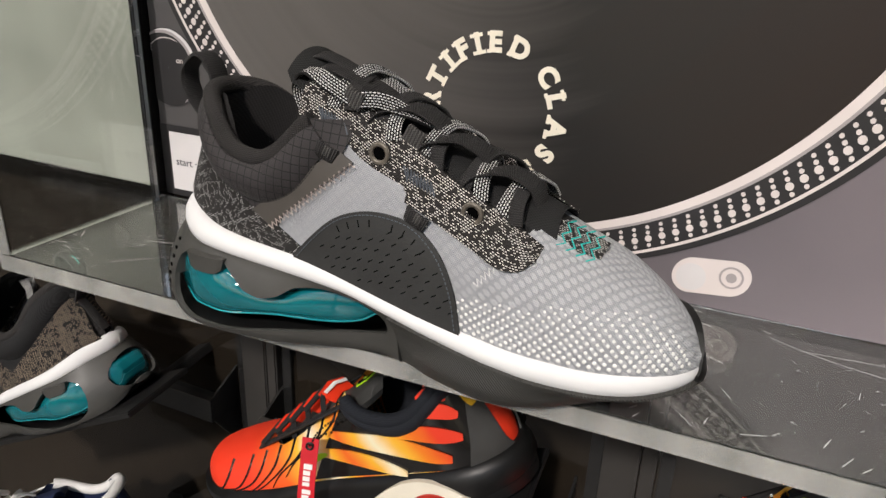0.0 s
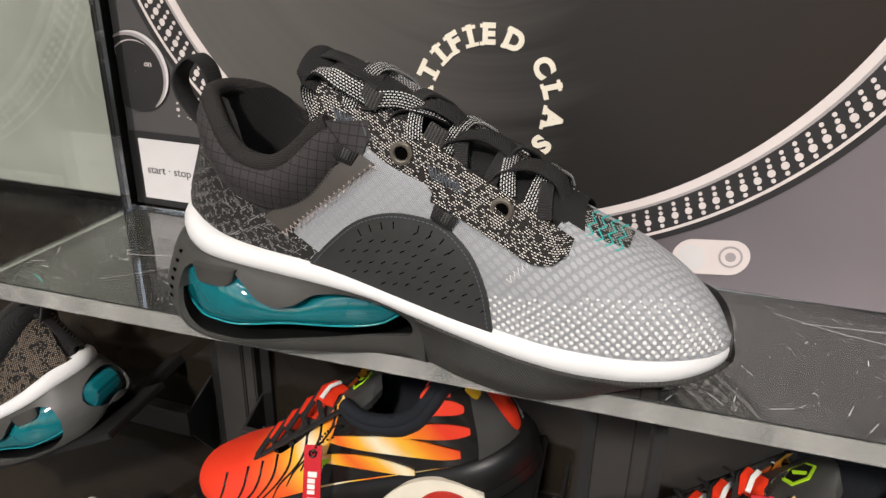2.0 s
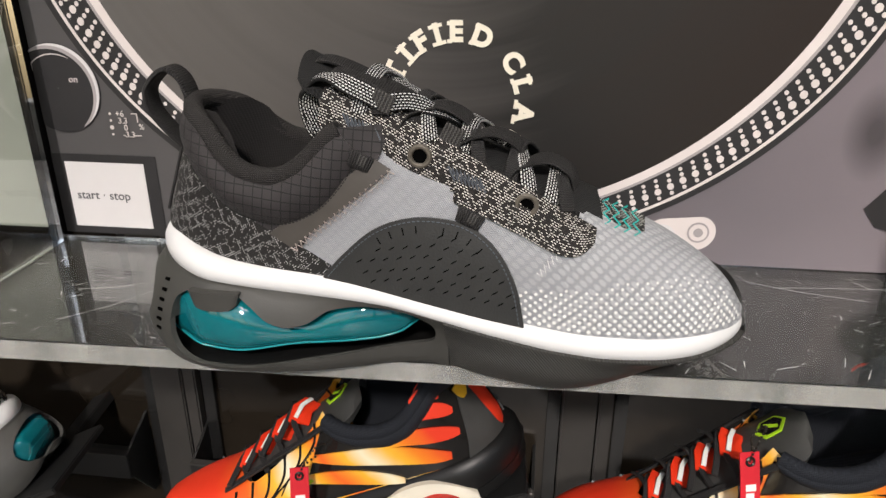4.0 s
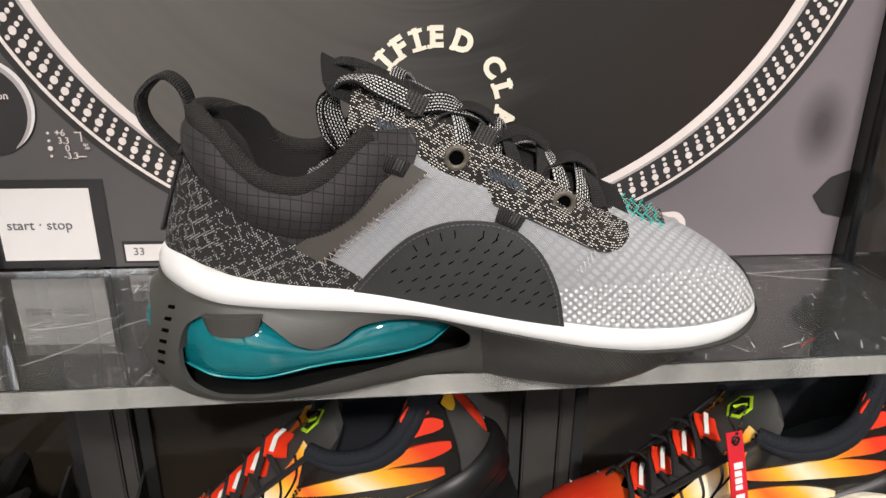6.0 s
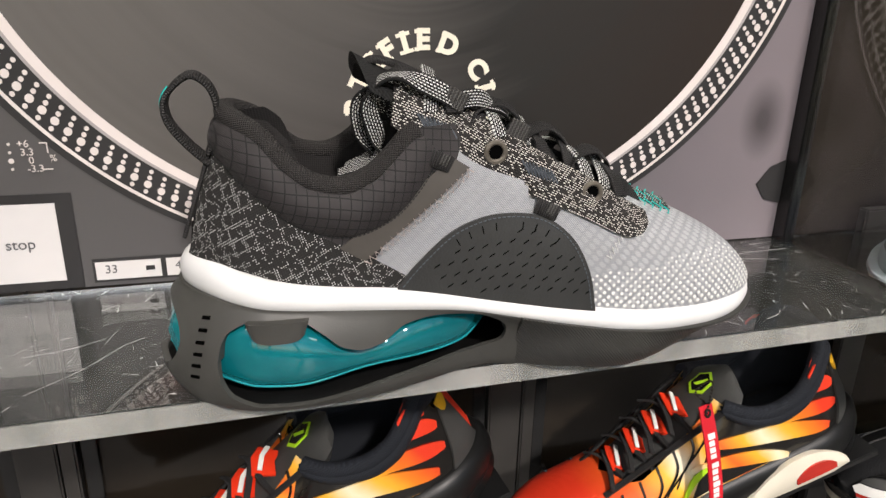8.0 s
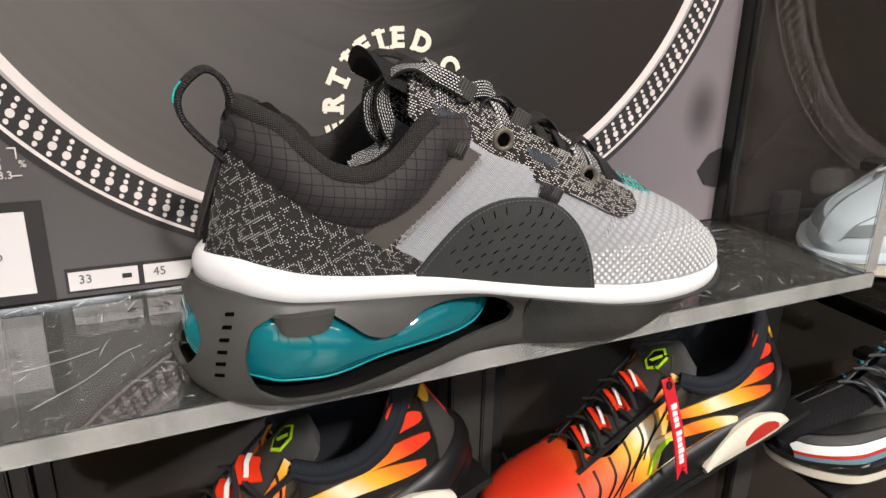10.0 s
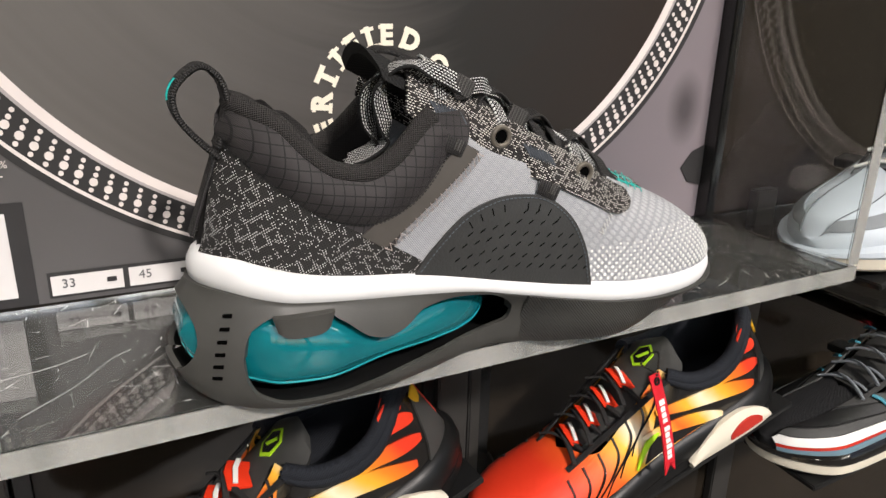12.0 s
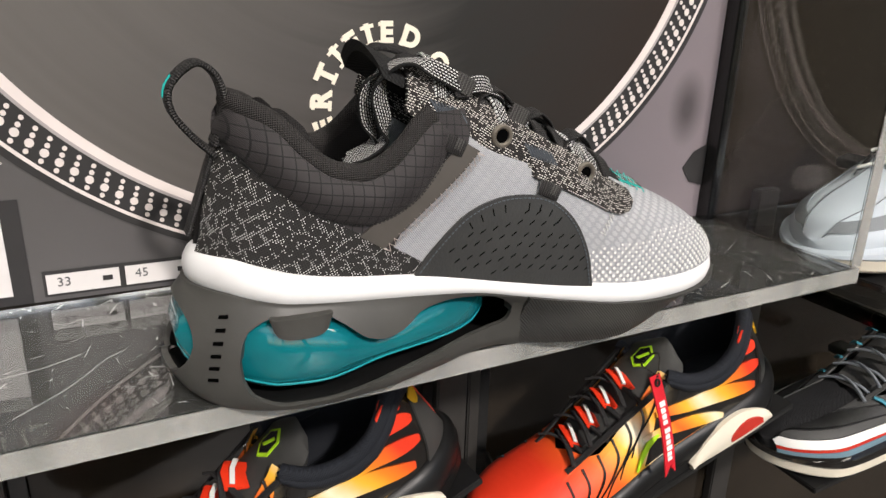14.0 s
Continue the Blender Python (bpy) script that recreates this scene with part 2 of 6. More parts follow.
def net_mesh(name):
    """Black open mesh with pale flecks along a net of diamonds; coordinates run along the sheet."""
    n = Nodes(name, True)
    u, v, _ = n.xyz()
    p = 0.00132
    row = n.math('FLOOR', n.math('MULTIPLY', v, 1 / (p * 0.62)))
    shift = n.math('MULTIPLY', n.math('MODULO', row, 2.0), 0.5)
    col = n.math('ADD', n.math('MULTIPLY', u, 1 / p), shift)
    fu = n.math('SUBTRACT', n.math('FRACT', col), 0.5)
    fv = n.math('SUBTRACT', n.math('FRACT', n.math('MULTIPLY', v, 1 / (p * 0.62))), 0.5)
    r2 = n.math('ADD', n.math('MULTIPLY', fu, fu), n.math('MULTIPLY', n.math('MULTIPLY', fv, fv), 0.7))
    hole = n.math('LESS_THAN', r2, 0.055)
    wob = n.math('MULTIPLY', n.math('SUBTRACT', n.noise(220.0, 1.0), 0.5), 0.35)
    a = n.math('ADD', n.math('ADD', n.math('MULTIPLY', u, 1 / 0.0086), n.math('MULTIPLY', v, 1 / 0.0072)), wob)
    b = n.math('SUBTRACT', n.math('SUBTRACT', n.math('MULTIPLY', u, 1 / 0.0086), n.math('MULTIPLY', v, 1 / 0.0072)), wob)
    la = n.math('ABSOLUTE', n.math('SUBTRACT', n.math('FRACT', a), 0.5))
    lb = n.math('ABSOLUTE', n.math('SUBTRACT', n.math('FRACT', b), 0.5))
    near = n.math('LESS_THAN', n.math('MINIMUM', la, lb), 0.165)
    cell = n.put("ShaderNodeTexWhiteNoise", Vector=n.put("ShaderNodeCombineXYZ", X=n.math('FLOOR', n.math('ADD', col, 0.5)), Y=row).outputs[0]).outputs[0]
    patchy = n.math('MULTIPLY_ADD', n.noise(55.0, 2.0), 1.5, -0.15)
    on = n.math('LESS_THAN', cell, n.math('MULTIPLY', n.math('MULTIPLY_ADD', near, 0.98, 0.08), patchy))
    knot = n.math('MULTIPLY', n.math('GREATER_THAN', n.math('ABSOLUTE', fu), 0.33), n.math('LESS_THAN', n.math('ABSOLUTE', fv), 0.25))
    fleck = n.math('MULTIPLY', on, knot)
    base = n.mix(hole, n.mix(fleck, (0.020, 0.019, 0.018), (0.62, 0.61, 0.60)), (0.004, 0.004, 0.004))
    n.bump(n.math('SUBTRACT', 1.0, n.math('MULTIPLY', hole, 1.0)), 0.8, 0.0006)
    return n.set(Base_Color=base, Roughness=0.72, Specular_IOR_Level=0.25)


def dash_weave(name, dark, light, pitch, share, rough=0.75):
    """Twill of dark threads with short pale dashes in rows; coordinates run along the sheet."""
    n = Nodes(name, True)
    u, v, _ = n.xyz()
    row = n.math('FLOOR', n.math('MULTIPLY', v, 1 / pitch))
    col = n.math('ADD', n.math('MULTIPLY', u, 1 / (pitch * 1.35)), n.math('MULTIPLY', n.math('MODULO', row, 2.0), 0.5))
    fu = n.math('ABSOLUTE', n.math('SUBTRACT', n.math('FRACT', col), 0.5))
    fv = n.math('ABSOLUTE', n.math('SUBTRACT', n.math('FRACT', n.math('MULTIPLY', v, 1 / pitch)), 0.5))
    cell = n.put("ShaderNodeTexWhiteNoise", Vector=n.put("ShaderNodeCombineXYZ", X=n.math('FLOOR', col), Y=row).outputs[0]).outputs[0]
    streak = n.put("ShaderNodeMapping", Vector=n.co, Scale=(130, 420, 1))
    on = n.math('LESS_THAN', cell, n.math('MULTIPLY', n.math('MULTIPLY_ADD', n.noise(1.0, 2.0, 0.5, streak.outputs[0]), 1.6, 0.2), share))
    spot = n.math('MULTIPLY', n.math('LESS_THAN', fu, 0.32), n.math('LESS_THAN', fv, 0.20))
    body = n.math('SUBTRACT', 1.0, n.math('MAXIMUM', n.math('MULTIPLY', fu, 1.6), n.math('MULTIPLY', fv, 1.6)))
    # thread edges painted darker, as if shaded in the grooves
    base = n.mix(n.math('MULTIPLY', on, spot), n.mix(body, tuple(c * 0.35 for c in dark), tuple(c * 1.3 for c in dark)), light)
    n.bump(body, 0.9, pitch * 0.4)
    return n.set(Base_Color=base, Roughness=rough, Specular_IOR_Level=0.25)


def ribbed_webbing(name, colour, pitch=0.0011):
    """Plain webbing with cross ribs; coordinates run along the strap."""
    n = Nodes(name, True)
    u, v, _ = n.xyz()
    tooth = n.math('MULTIPLY', n.math('SINE', n.math('MULTIPLY', v, 2 * math.pi / 0.0013)), 0.9)
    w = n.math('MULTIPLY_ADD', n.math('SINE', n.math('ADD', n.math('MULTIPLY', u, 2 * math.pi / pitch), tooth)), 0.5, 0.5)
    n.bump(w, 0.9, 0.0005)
    # groove shade and lighter rib crests are painted into the webbing colour
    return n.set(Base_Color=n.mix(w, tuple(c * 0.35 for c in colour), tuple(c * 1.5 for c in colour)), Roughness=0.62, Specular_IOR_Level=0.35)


def ripstop(name):
    n = Nodes(name)
    x, y, z = n.xyz()
    u = n.math('ADD', n.math('MULTIPLY', x, 0.99), n.math('MULTIPLY', z, -0.12))
    w = n.math('ADD', n.math('MULTIPLY', z, 0.99), n.math('MULTIPLY', x, 0.12))
    line = None
    for q in (n.math('ADD', u, n.math('MULTIPLY', y, 0.25)), w):
        f = n.math('FRACT', n.math('MULTIPLY', q, 1 / 0.0043))
        g = n.math('LESS_THAN', n.math('ABSOLUTE', n.math('SUBTRACT', f, 0.5)), 0.06)
        line = g if line is None else n.math('MAXIMUM', line, g)
    fine = n.math('MULTIPLY', n.math('SINE', n.math('MULTIPLY', u, 9000.0)), n.math('SINE', n.math('MULTIPLY', w, 9000.0)))
    n.bump(n.math('ADD', line, n.math('MULTIPLY', fine, 0.2)), 0.5, 0.0006)
    base = n.mix(line, n.ramp(n.noise(70), (0.3, (0.027, 0.024, 0.025)), (0.7, (0.037, 0.033, 0.034))), (0.010, 0.010, 0.010))
    return n.set(Base_Color=base, Roughness=0.66, Sheen_Weight=0.03, Specular_IOR_Level=0.25)


def grey_knit(name):
    """Pale grey engineered knit: ribbed blocks in a shifted brick pattern, softer towards the heel."""
    n = Nodes(name, True)
    x, q, _ = n.xyz()
    a = n.math('ADD', x, n.math('MULTIPLY', q, 0.30))
    b = n.math('ADD', q, n.math('MULTIPLY', x, 0.22))
    rb = n.math('MULTIPLY', b, 1 / 0.0026)
    row = n.math('FLOOR', rb)
    cu = n.math('ADD', n.math('MULTIPLY', a, 1 / 0.0056), n.math('MULTIPLY', n.math('MODULO', row, 2.0), 0.5))
    fu = n.math('ABSOLUTE', n.math('SUBTRACT', n.math('FRACT', cu), 0.5))
    fv = n.math('ABSOLUTE', n.math('SUBTRACT', n.math('FRACT', rb), 0.5))
    block = n.ramp(n.math('ADD', fu, n.math('MULTIPLY', fv, 0.30)), (0.24, (1, 1, 1)), (0.36, (0, 0, 0)))
    block = n.put("ShaderNodeSeparateColor", i0=block).outputs[0]
    rib = n.math('MULTIPLY_ADD', n.math('SINE', n.math('MULTIPLY', n.math('ADD', a, n.math('MULTIPLY', b, 0.6)), 2 * math.pi / 0.00115)), 0.5, 0.5)
    loops = n.math('MULTIPLY_ADD', n.math('SINE', n.math('MULTIPLY', b, 2 * math.pi / 0.00085)), 0.5, 0.5)
    front_share = n.put("ShaderNodeMapRange", Value=x, i1=0.045, i2=0.085, i3=0.18, i4=1.0).outputs[0]
    grain = n.noise(900.0, 2.0, 0.6)
    cloud = n.noise(38.0, 2.0)
    fac = n.math('ADD', n.math('MULTIPLY', n.math('MULTIPLY', block, front_share), 0.48), n.math('ADD', n.math('MULTIPLY', rib, 0.30), n.math('MULTIPLY', n.math('MULTIPLY', loops, grain), 0.45)))
    n.bump(n.math('ADD', n.math('MULTIPLY', n.math('MULTIPLY', block, front_share), 1.0), n.math('ADD', n.math('MULTIPLY', rib, 0.5), n.math('MULTIPLY', loops, 0.35))), 0.9, 0.0007)
    low = n.mix(cloud, (0.25, 0.26, 0.278), (0.29, 0.30, 0.318))
    high = n.mix(cloud, (0.49, 0.50, 0.52), (0.55, 0.56, 0.58))
    return n.set(Base_Color=n.mix(fac, low, high), Roughness=0.82, Sheen_Weight=0.06, Specular_IOR_Level=0.3)


def ridged(name, colour, pitch=0.0011):
    n = Nodes(name)
    x, y, z = n.xyz()
    w = n.math('SINE', n.math('MULTIPLY', n.math('ADD', n.math('MULTIPLY', x, 0.75), n.math('MULTIPLY', z, 0.65)), 2 * math.pi / pitch))
    n.bump(n.math('ADD', w, n.math('MULTIPLY', n.noise(1500, 2), 0.4)), 0.7, 0.0004)
    return n.set(Base_Color=n.ramp(n.noise(45), (0.3, tuple(c * 0.85 for c in colour)), (0.7, tuple(c * 1.15 for c in colour))), Roughness=0.55)


def acrylic(name, scratch=1.0, ior=1.52):
    n = Nodes(name)
    wear = n.put("ShaderNodeMapping", Vector=n.co, Scale=(60, 260, 60))
    wear.inputs["Rotation"].default_value = (0.3, 0.2, 0.7)
    s = n.noise(3.0, 6.0, 0.7, wear.outputs[0])
    r = n.ramp(s, (0.5, (0.012, 0.012, 0.012)), (0.80, (0.05, 0.05, 0.05)))
    rr = n.put("ShaderNodeSeparateColor", i0=r).outputs[0]
    n.bump(n.noise(9.0, 1.0), 0.010, 0.01)
    return n.set(Base_Color=(0.93, 0.96, 0.94), Transmission_Weight=scratch, IOR=ior, Roughness=rr)


def printed(name):
    """Matt photographic print: a dark grey panel, paler and violet to one side."""
    n = Nodes(name)
    x, y, z = n.xyz()
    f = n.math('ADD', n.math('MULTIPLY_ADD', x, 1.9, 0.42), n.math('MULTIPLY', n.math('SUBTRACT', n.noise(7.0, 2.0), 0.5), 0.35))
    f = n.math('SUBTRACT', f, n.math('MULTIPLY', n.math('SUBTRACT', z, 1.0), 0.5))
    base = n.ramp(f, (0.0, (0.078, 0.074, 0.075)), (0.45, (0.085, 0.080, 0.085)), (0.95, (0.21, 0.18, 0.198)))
    grain = n.noise(1400.0, 2.0)
    n.bump(grain, 0.1, 0.0003)
    knob = n.put("ShaderNodeMapping", Vector=n.co, Location=(-0.261, 0.0, -1.089 * 0.62), Scale=(1.0, 1.0, 0.62))
    away = n.put("ShaderNodeVectorMath", i0=knob.outputs[0])
    away.operation = 'LENGTH'
    base = n.mix(n.put("ShaderNodeMapRange", Value=away.outputs[1], i1=0.004, i2=0.019, i3=0.72, i4=0.0).outputs[0], base, (0.025, 0.022, 0.024))
    return n.set(Base_Color=n.mix(n.math('MULTIPLY', grain, 0.12), base, (0.03, 0.03, 0.03)), Roughness=0.42)


def vinyl(name):
    """Printed record: near-black with faint wide arcs, a brown cast to one side and gloss sheen painted in on the left.
    """
    n = Nodes(name)
    x, y, z = n.xyz()
    d = n.put("ShaderNodeVectorMath", i0=n.co, i1=(0.0076, 0.0, 1.276))
    d.operation = 'DISTANCE'
    arcs = n.noise(1.0, 3.0, 0.6, n.put("ShaderNodeCombineXYZ", X=n.math('MULTIPLY', d.outputs[1], 60.0)).outputs[0])
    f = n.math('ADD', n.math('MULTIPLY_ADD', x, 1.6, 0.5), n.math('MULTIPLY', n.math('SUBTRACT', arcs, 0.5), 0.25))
    # paler left stops put the gloss sheen into the colour
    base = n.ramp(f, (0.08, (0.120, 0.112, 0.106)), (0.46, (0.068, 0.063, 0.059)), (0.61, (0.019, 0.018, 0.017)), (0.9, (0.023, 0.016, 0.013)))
    n.bump(n.noise(1400.0, 2.0), 0.1, 0.0003)
    return n.set(Base_Color=base, Roughness=0.42, Specular_IOR_Level=0.3)


def flame(name):
    """Orange to yellow to white fade of the striped running shoe's cloth."""
    n = Nodes(name)
    x, y, z = n.xyz()
    d = n.math('ADD', x, n.math('MULTIPLY', z, -0.45))
    f = n.math('ADD', n.math('MULTIPLY_ADD', d, 1 / 0.30, 0.5), n.math('MULTIPLY', n.math('SUBTRACT', n.noise(30.0, 2.0), 0.5), 0.06))
    base = n.ramp(f, (0.06, (0.72, 0.035, 0.008)), (0.13, (0.82, 0.22, 0.01)), (0.17, (0.86, 0.45, 0.03)), (0.22, (0.86, 0.78, 0.55)), (0.27, (0.86, 0.45, 0.03)), (0.33, (0.80, 0.12, 0.01)), (0.375, (0.86, 0.42, 0.02)), (0.43, (0.86, 0.80, 0.62)), (0.49, (0.86, 0.46, 0.03)), (0.57, (0.80, 0.11, 0.01)), (0.68, (0.75, 0.035, 0.008)))
    rib = n.math('SINE', n.math('MULTIPLY', n.math('ADD', z, n.math('MULTIPLY', x, 0.4)), 2 * math.pi / 0.0016))
    n.bump(n.math('ADD', n.math('MULTIPLY', rib, 0.3), n.noise(2000, 1)), 0.2, 0.0003)
    return n.set(Base_Color=base, Roughness=0.6)


M = {}
M["ripstop"] = ripstop("black_ripstop")
M["grey_knit"] = grey_knit("grey_knit")
M["heel_mesh"] = net_mesh("flecked_heel_mesh")
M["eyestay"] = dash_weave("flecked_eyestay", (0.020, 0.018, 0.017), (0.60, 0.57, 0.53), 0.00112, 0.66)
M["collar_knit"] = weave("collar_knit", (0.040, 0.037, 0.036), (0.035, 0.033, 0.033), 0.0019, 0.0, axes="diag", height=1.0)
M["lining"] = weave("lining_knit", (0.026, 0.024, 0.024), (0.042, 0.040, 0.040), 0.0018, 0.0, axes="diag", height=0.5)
M["leather"] = plain("embossed_charcoal_patch", (0.030, 0.0305, 0.030), 0.5, 0.1, 80, 0.6, 900)
M["slit"] = plain("perforation_black", (0.002, 0.002, 0.002), 0.9, 0.1, 80, 0, Specular_IOR_Level=0.0)
M["strip"] = plain("taupe_tape", (0.062, 0.056, 0.050), 0.5, 0.12, 60, 0.1)
M["thread_pale"] = plain("pale_thread", (0.42, 0.36, 0.33), 0.75, 0.1, 300, 0.2)
M["thread_dark"] = plain("dark_thread", (0.014, 0.014, 0.014), 0.8, 0.1, 300, 0.2)
M["thread_teal"] = plain("teal_thread", (0.01, 0.40, 0.36), 0.6, 0.12, 300, 0.2)
M["thread_grey"] = plain("slate_thread", (0.075, 0.085, 0.10), 0.75, 0.1, 300, 0.2)
M["foam"] = plain("white_foam", (0.63, 0.63, 0.63), 0.6, 0.02, 50, 0.12, 1800)
M["rubber"] = plain("grey_rubber", (0.052, 0.051, 0.047), 0.45, 0.1, 40, 0.12, 1200)
M["ridged"] = ridged("ridged_grey_rubber", (0.042, 0.041, 0.037))
M["black_rubber"] = plain("black_rubber", (0.007, 0.007, 0.007), 0.4, 0.2, 60, 0.2)
M["dot"] = plain("white_print_dot", (0.74, 0.74, 0.72), 0.5, 0.03, 60, 0)
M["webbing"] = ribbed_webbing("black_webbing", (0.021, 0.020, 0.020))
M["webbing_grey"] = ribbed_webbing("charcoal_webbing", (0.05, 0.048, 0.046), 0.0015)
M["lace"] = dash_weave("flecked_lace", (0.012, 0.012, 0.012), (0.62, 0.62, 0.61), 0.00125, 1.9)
M["tongue"] = weave("tongue_mesh", (0.02, 0.02, 0.02), (0.02, 0.02, 0.02), 0.0017, 0.0, axes="xy", height=0.6)
M["eyelet"] = plain("bronze_eyelet", (0.13, 0.115, 0.095), 0.42, 0.1, 100, 0.1, metal=0.35)
n_ = Nodes("teal_air_cushion")
M["bag"] = n_.set(Base_Color=n_.ramp(n_.noise(40), (0.3, (0.004, 0.18, 0.22)), (0.7, (0.008, 0.26, 0.30))), Roughness=0.02, Transmission_Weight=0.40, IOR=1.42, Coat_Weight=1.0, Coat_Roughness=0.02)
M["acrylic"] = acrylic("clear_acrylic")
M["acrylic_worn"] = acrylic("worn_acrylic", 0.972, 1.64)
M["bag_seam"] = plain("teal_weld_seam", (0.015, 0.24, 0.27), 0.12, 0.05, 60, 0)
# pale upright streaks put the edge's glints and refraction into its colour
n_ = Nodes("polished_edge")
M["edge"] = n_.set(Base_Color=n_.ramp(n_.noise(1.0, 4.0, 0.6, n_.put("ShaderNodeMapping", Vector=n_.co, Scale=(42, 1, 9)).outputs[0]), (0.36, (0.62, 0.63, 0.60)), (0.66, (0.93, 0.92, 0.88))), Transmission_Weight=0.74, Roughness=n_.math('MULTIPLY_ADD', n_.noise(1.0, 3.0, 0.5, n_.put("ShaderNodeMapping", Vector=n_.co, Scale=(70, 1, 6)).outputs[0]), 0.30, 0.0), IOR=1.45)
M["scratch"] = plain("scratch_white", (0.75, 0.75, 0.73), 0.6, 0.05, 50, 0)
M["printed"] = printed("printed_panel")
M["vinyl"] = vinyl("printed_record")
M["ring_white"] = plain("printed_cream", (0.66, 0.60, 0.58), 0.45, 0.05, 20, 0.05)
M["cream"] = plain("printed_ivory", (0.76, 0.70, 0.58), 0.45, 0.03, 20, 0.05)
M["print_grey"] = plain("printed_mid_grey", (0.34, 0.31, 0.31), 0.45, 0.08, 20, 0.05)
M["print_dark"] = plain("printed_dark", (0.028, 0.027, 0.028), 0.45, 0.1, 20, 0.05)
M["print_text"] = plain("printed_slate_lettering", (0.10, 0.10, 0.105), 0.45, 0.05, 20, 0)
M["print_label"] = plain("printed_label", (0.62, 0.60, 0.60), 0.45, 0.03, 20, 0.05)
M["black_gloss"] = plain("black_gloss_edge", (0.012, 0.012, 0.012), 0.2, 0.2, 20, 0.02)
M["pale_panel"] = plain("pale_green_panel", (0.29, 0.305, 0.265), 0.45, 0.2, 7, 0.05)
M["back_panel"] = plain("smoked_brown_panel", (0.019, 0.015, 0.011), 0.11, 0.3, 6, 0.02, 300, Specular_IOR_Level=0.35)
M["steel"] = plain("grey_steel_upright", (0.07, 0.066, 0.062), 0.35, 0.15, 15, 0.05, metal=0.6)
M["black_steel"] = plain("black_steel_bin", (0.010, 0.010, 0.010), 0.38, 0.2, 25, 0.08)
M["room"] = plain("shop_wall_paint", (0.26, 0.25, 0.235), 0.8, 0.05, 2, 0.1)
M["floor"] = plain("shop_floor_tile", (0.12, 0.112, 0.104), 0.4, 0.1, 3, 0.05)
n_ = Nodes("ceiling_lamp_glow")
M["glow"] = n_.set(Base_Color=(1, 1, 1), Emission_Color=(1.0, 0.93, 0.82), Emission_Strength=12.0)
M["flame"] = flame("flame_cloth")
M["gloss_black"] = plain("glossy_black_tpu", (0.012, 0.011, 0.010), 0.12, 0.2, 60, 0.02)
M["navy_lining"] = weave("navy_lining", (0.018, 0.021, 0.028), (0.018, 0.021, 0.028), 0.002, 0.0, axes="diag", height=0.5)
M["graphite"] = plain("graphite_synthetic", (0.045, 0.045, 0.043), 0.55, 0.1, 60, 0.15)
M["orange"] = plain("orange_mesh", (0.74, 0.035, 0.008), 0.6, 0.08, 80, 0.25)
M["red"] = plain("red_ribbon", (0.52, 0.012, 0.022), 0.55, 0.06, 80, 0.15, 1500)
M["white"] = plain("white_synthetic", (0.75, 0.74, 0.71), 0.5, 0.05, 60, 0.1)
M["lime"] = plain("lime_print", (0.42, 0.72, 0.02), 0.5, 0.05, 60, 0)
M["yellow"] = plain("yellow_print", (0.75, 0.42, 0.02), 0.5, 0.05, 60, 0)
M["chain"] = plain("gunmetal_ball_chain", (0.05, 0.045, 0.04), 0.3, 0.1, 60, 0, metal=0.8)
M["sole_clear_red"] = plain("red_bubble", (0.45, 0.03, 0.02), 0.12, 0.1, 60, 0)
M["leopard"] = weave("leopard_knit", (0.014, 0.013, 0.012), (0.30, 0.24, 0.18), 0.0022, 0.5, cells=90.0, axes="xz", height=0.5)
M["slate"] = plain("slate_rubber", (0.17, 0.185, 0.20), 0.55, 0.06, 60, 0.1)
M["pale_blue"] = plain("pale_blue_leather", (0.46, 0.51, 0.56), 0.5, 0.04, 40, 0.1)
M["steel_blue"] = plain("steel_blue_trim", (0.14, 0.22, 0.27), 0.5, 0.05, 40, 0.1)
M["ivory_sole"] = plain("ivory_sole", (0.66, 0.61, 0.50), 0.5, 0.05, 40, 0.1)
M["navy"] = plain("navy_cloth", (0.012, 0.02, 0.055), 0.7, 0.1, 60, 0.25)
M["black_cloth"] = weave("black_cloth", (0.02, 0.02, 0.021), (0.02, 0.02, 0.021), 0.0016, 0.0, axes="diag", height=0.6)
M["cyan"] = plain("cyan_trim", (0.05, 0.25, 0.33), 0.5, 0.05, 40, 0.1)


# ---- the shop round the display ----
SHELF = 1.0
TW = radians(1.5)


def setting(name, bm, material, label, category):
    ob = part(name, bm, material, None, "", False)
    return tagged(ob, label, category, kind="structure")


setting("floor", box_mesh(-3.2, 3.2, -3.6, 0.5, -0.1, 0.0), M["floor"], "grey tiled shop floor under the display", "floor")
setting("ceiling", box_mesh(-3.2, 3.2, -1.5, 0.5, 2.9, 3.0), M["room"], "pale painted shop ceiling", "ceiling")
setting("wall_west", box_mesh(-3.3, -3.2, -3.6, 0.5, 0.0, 2.9), M["room"], "pale painted shop wall", "wall")
setting("wall_east", box_mesh(3.2, 3.3, -3.6, 0.5, 0.0, 2.9), M["room"], "pale painted shop wall", "wall")
setting("wall_north", box_mesh(-3.3, 3.3, 0.10, 0.2, 0.0, 2.9), M["back_panel"], "smoked dark glossy display back wall", "wall")
setting("wall_south", box_mesh(-3.3, 3.3, -3.7, -3.6, 0.0, 0.35), M["room"], "low sill wall below the shop front opening", "wall")
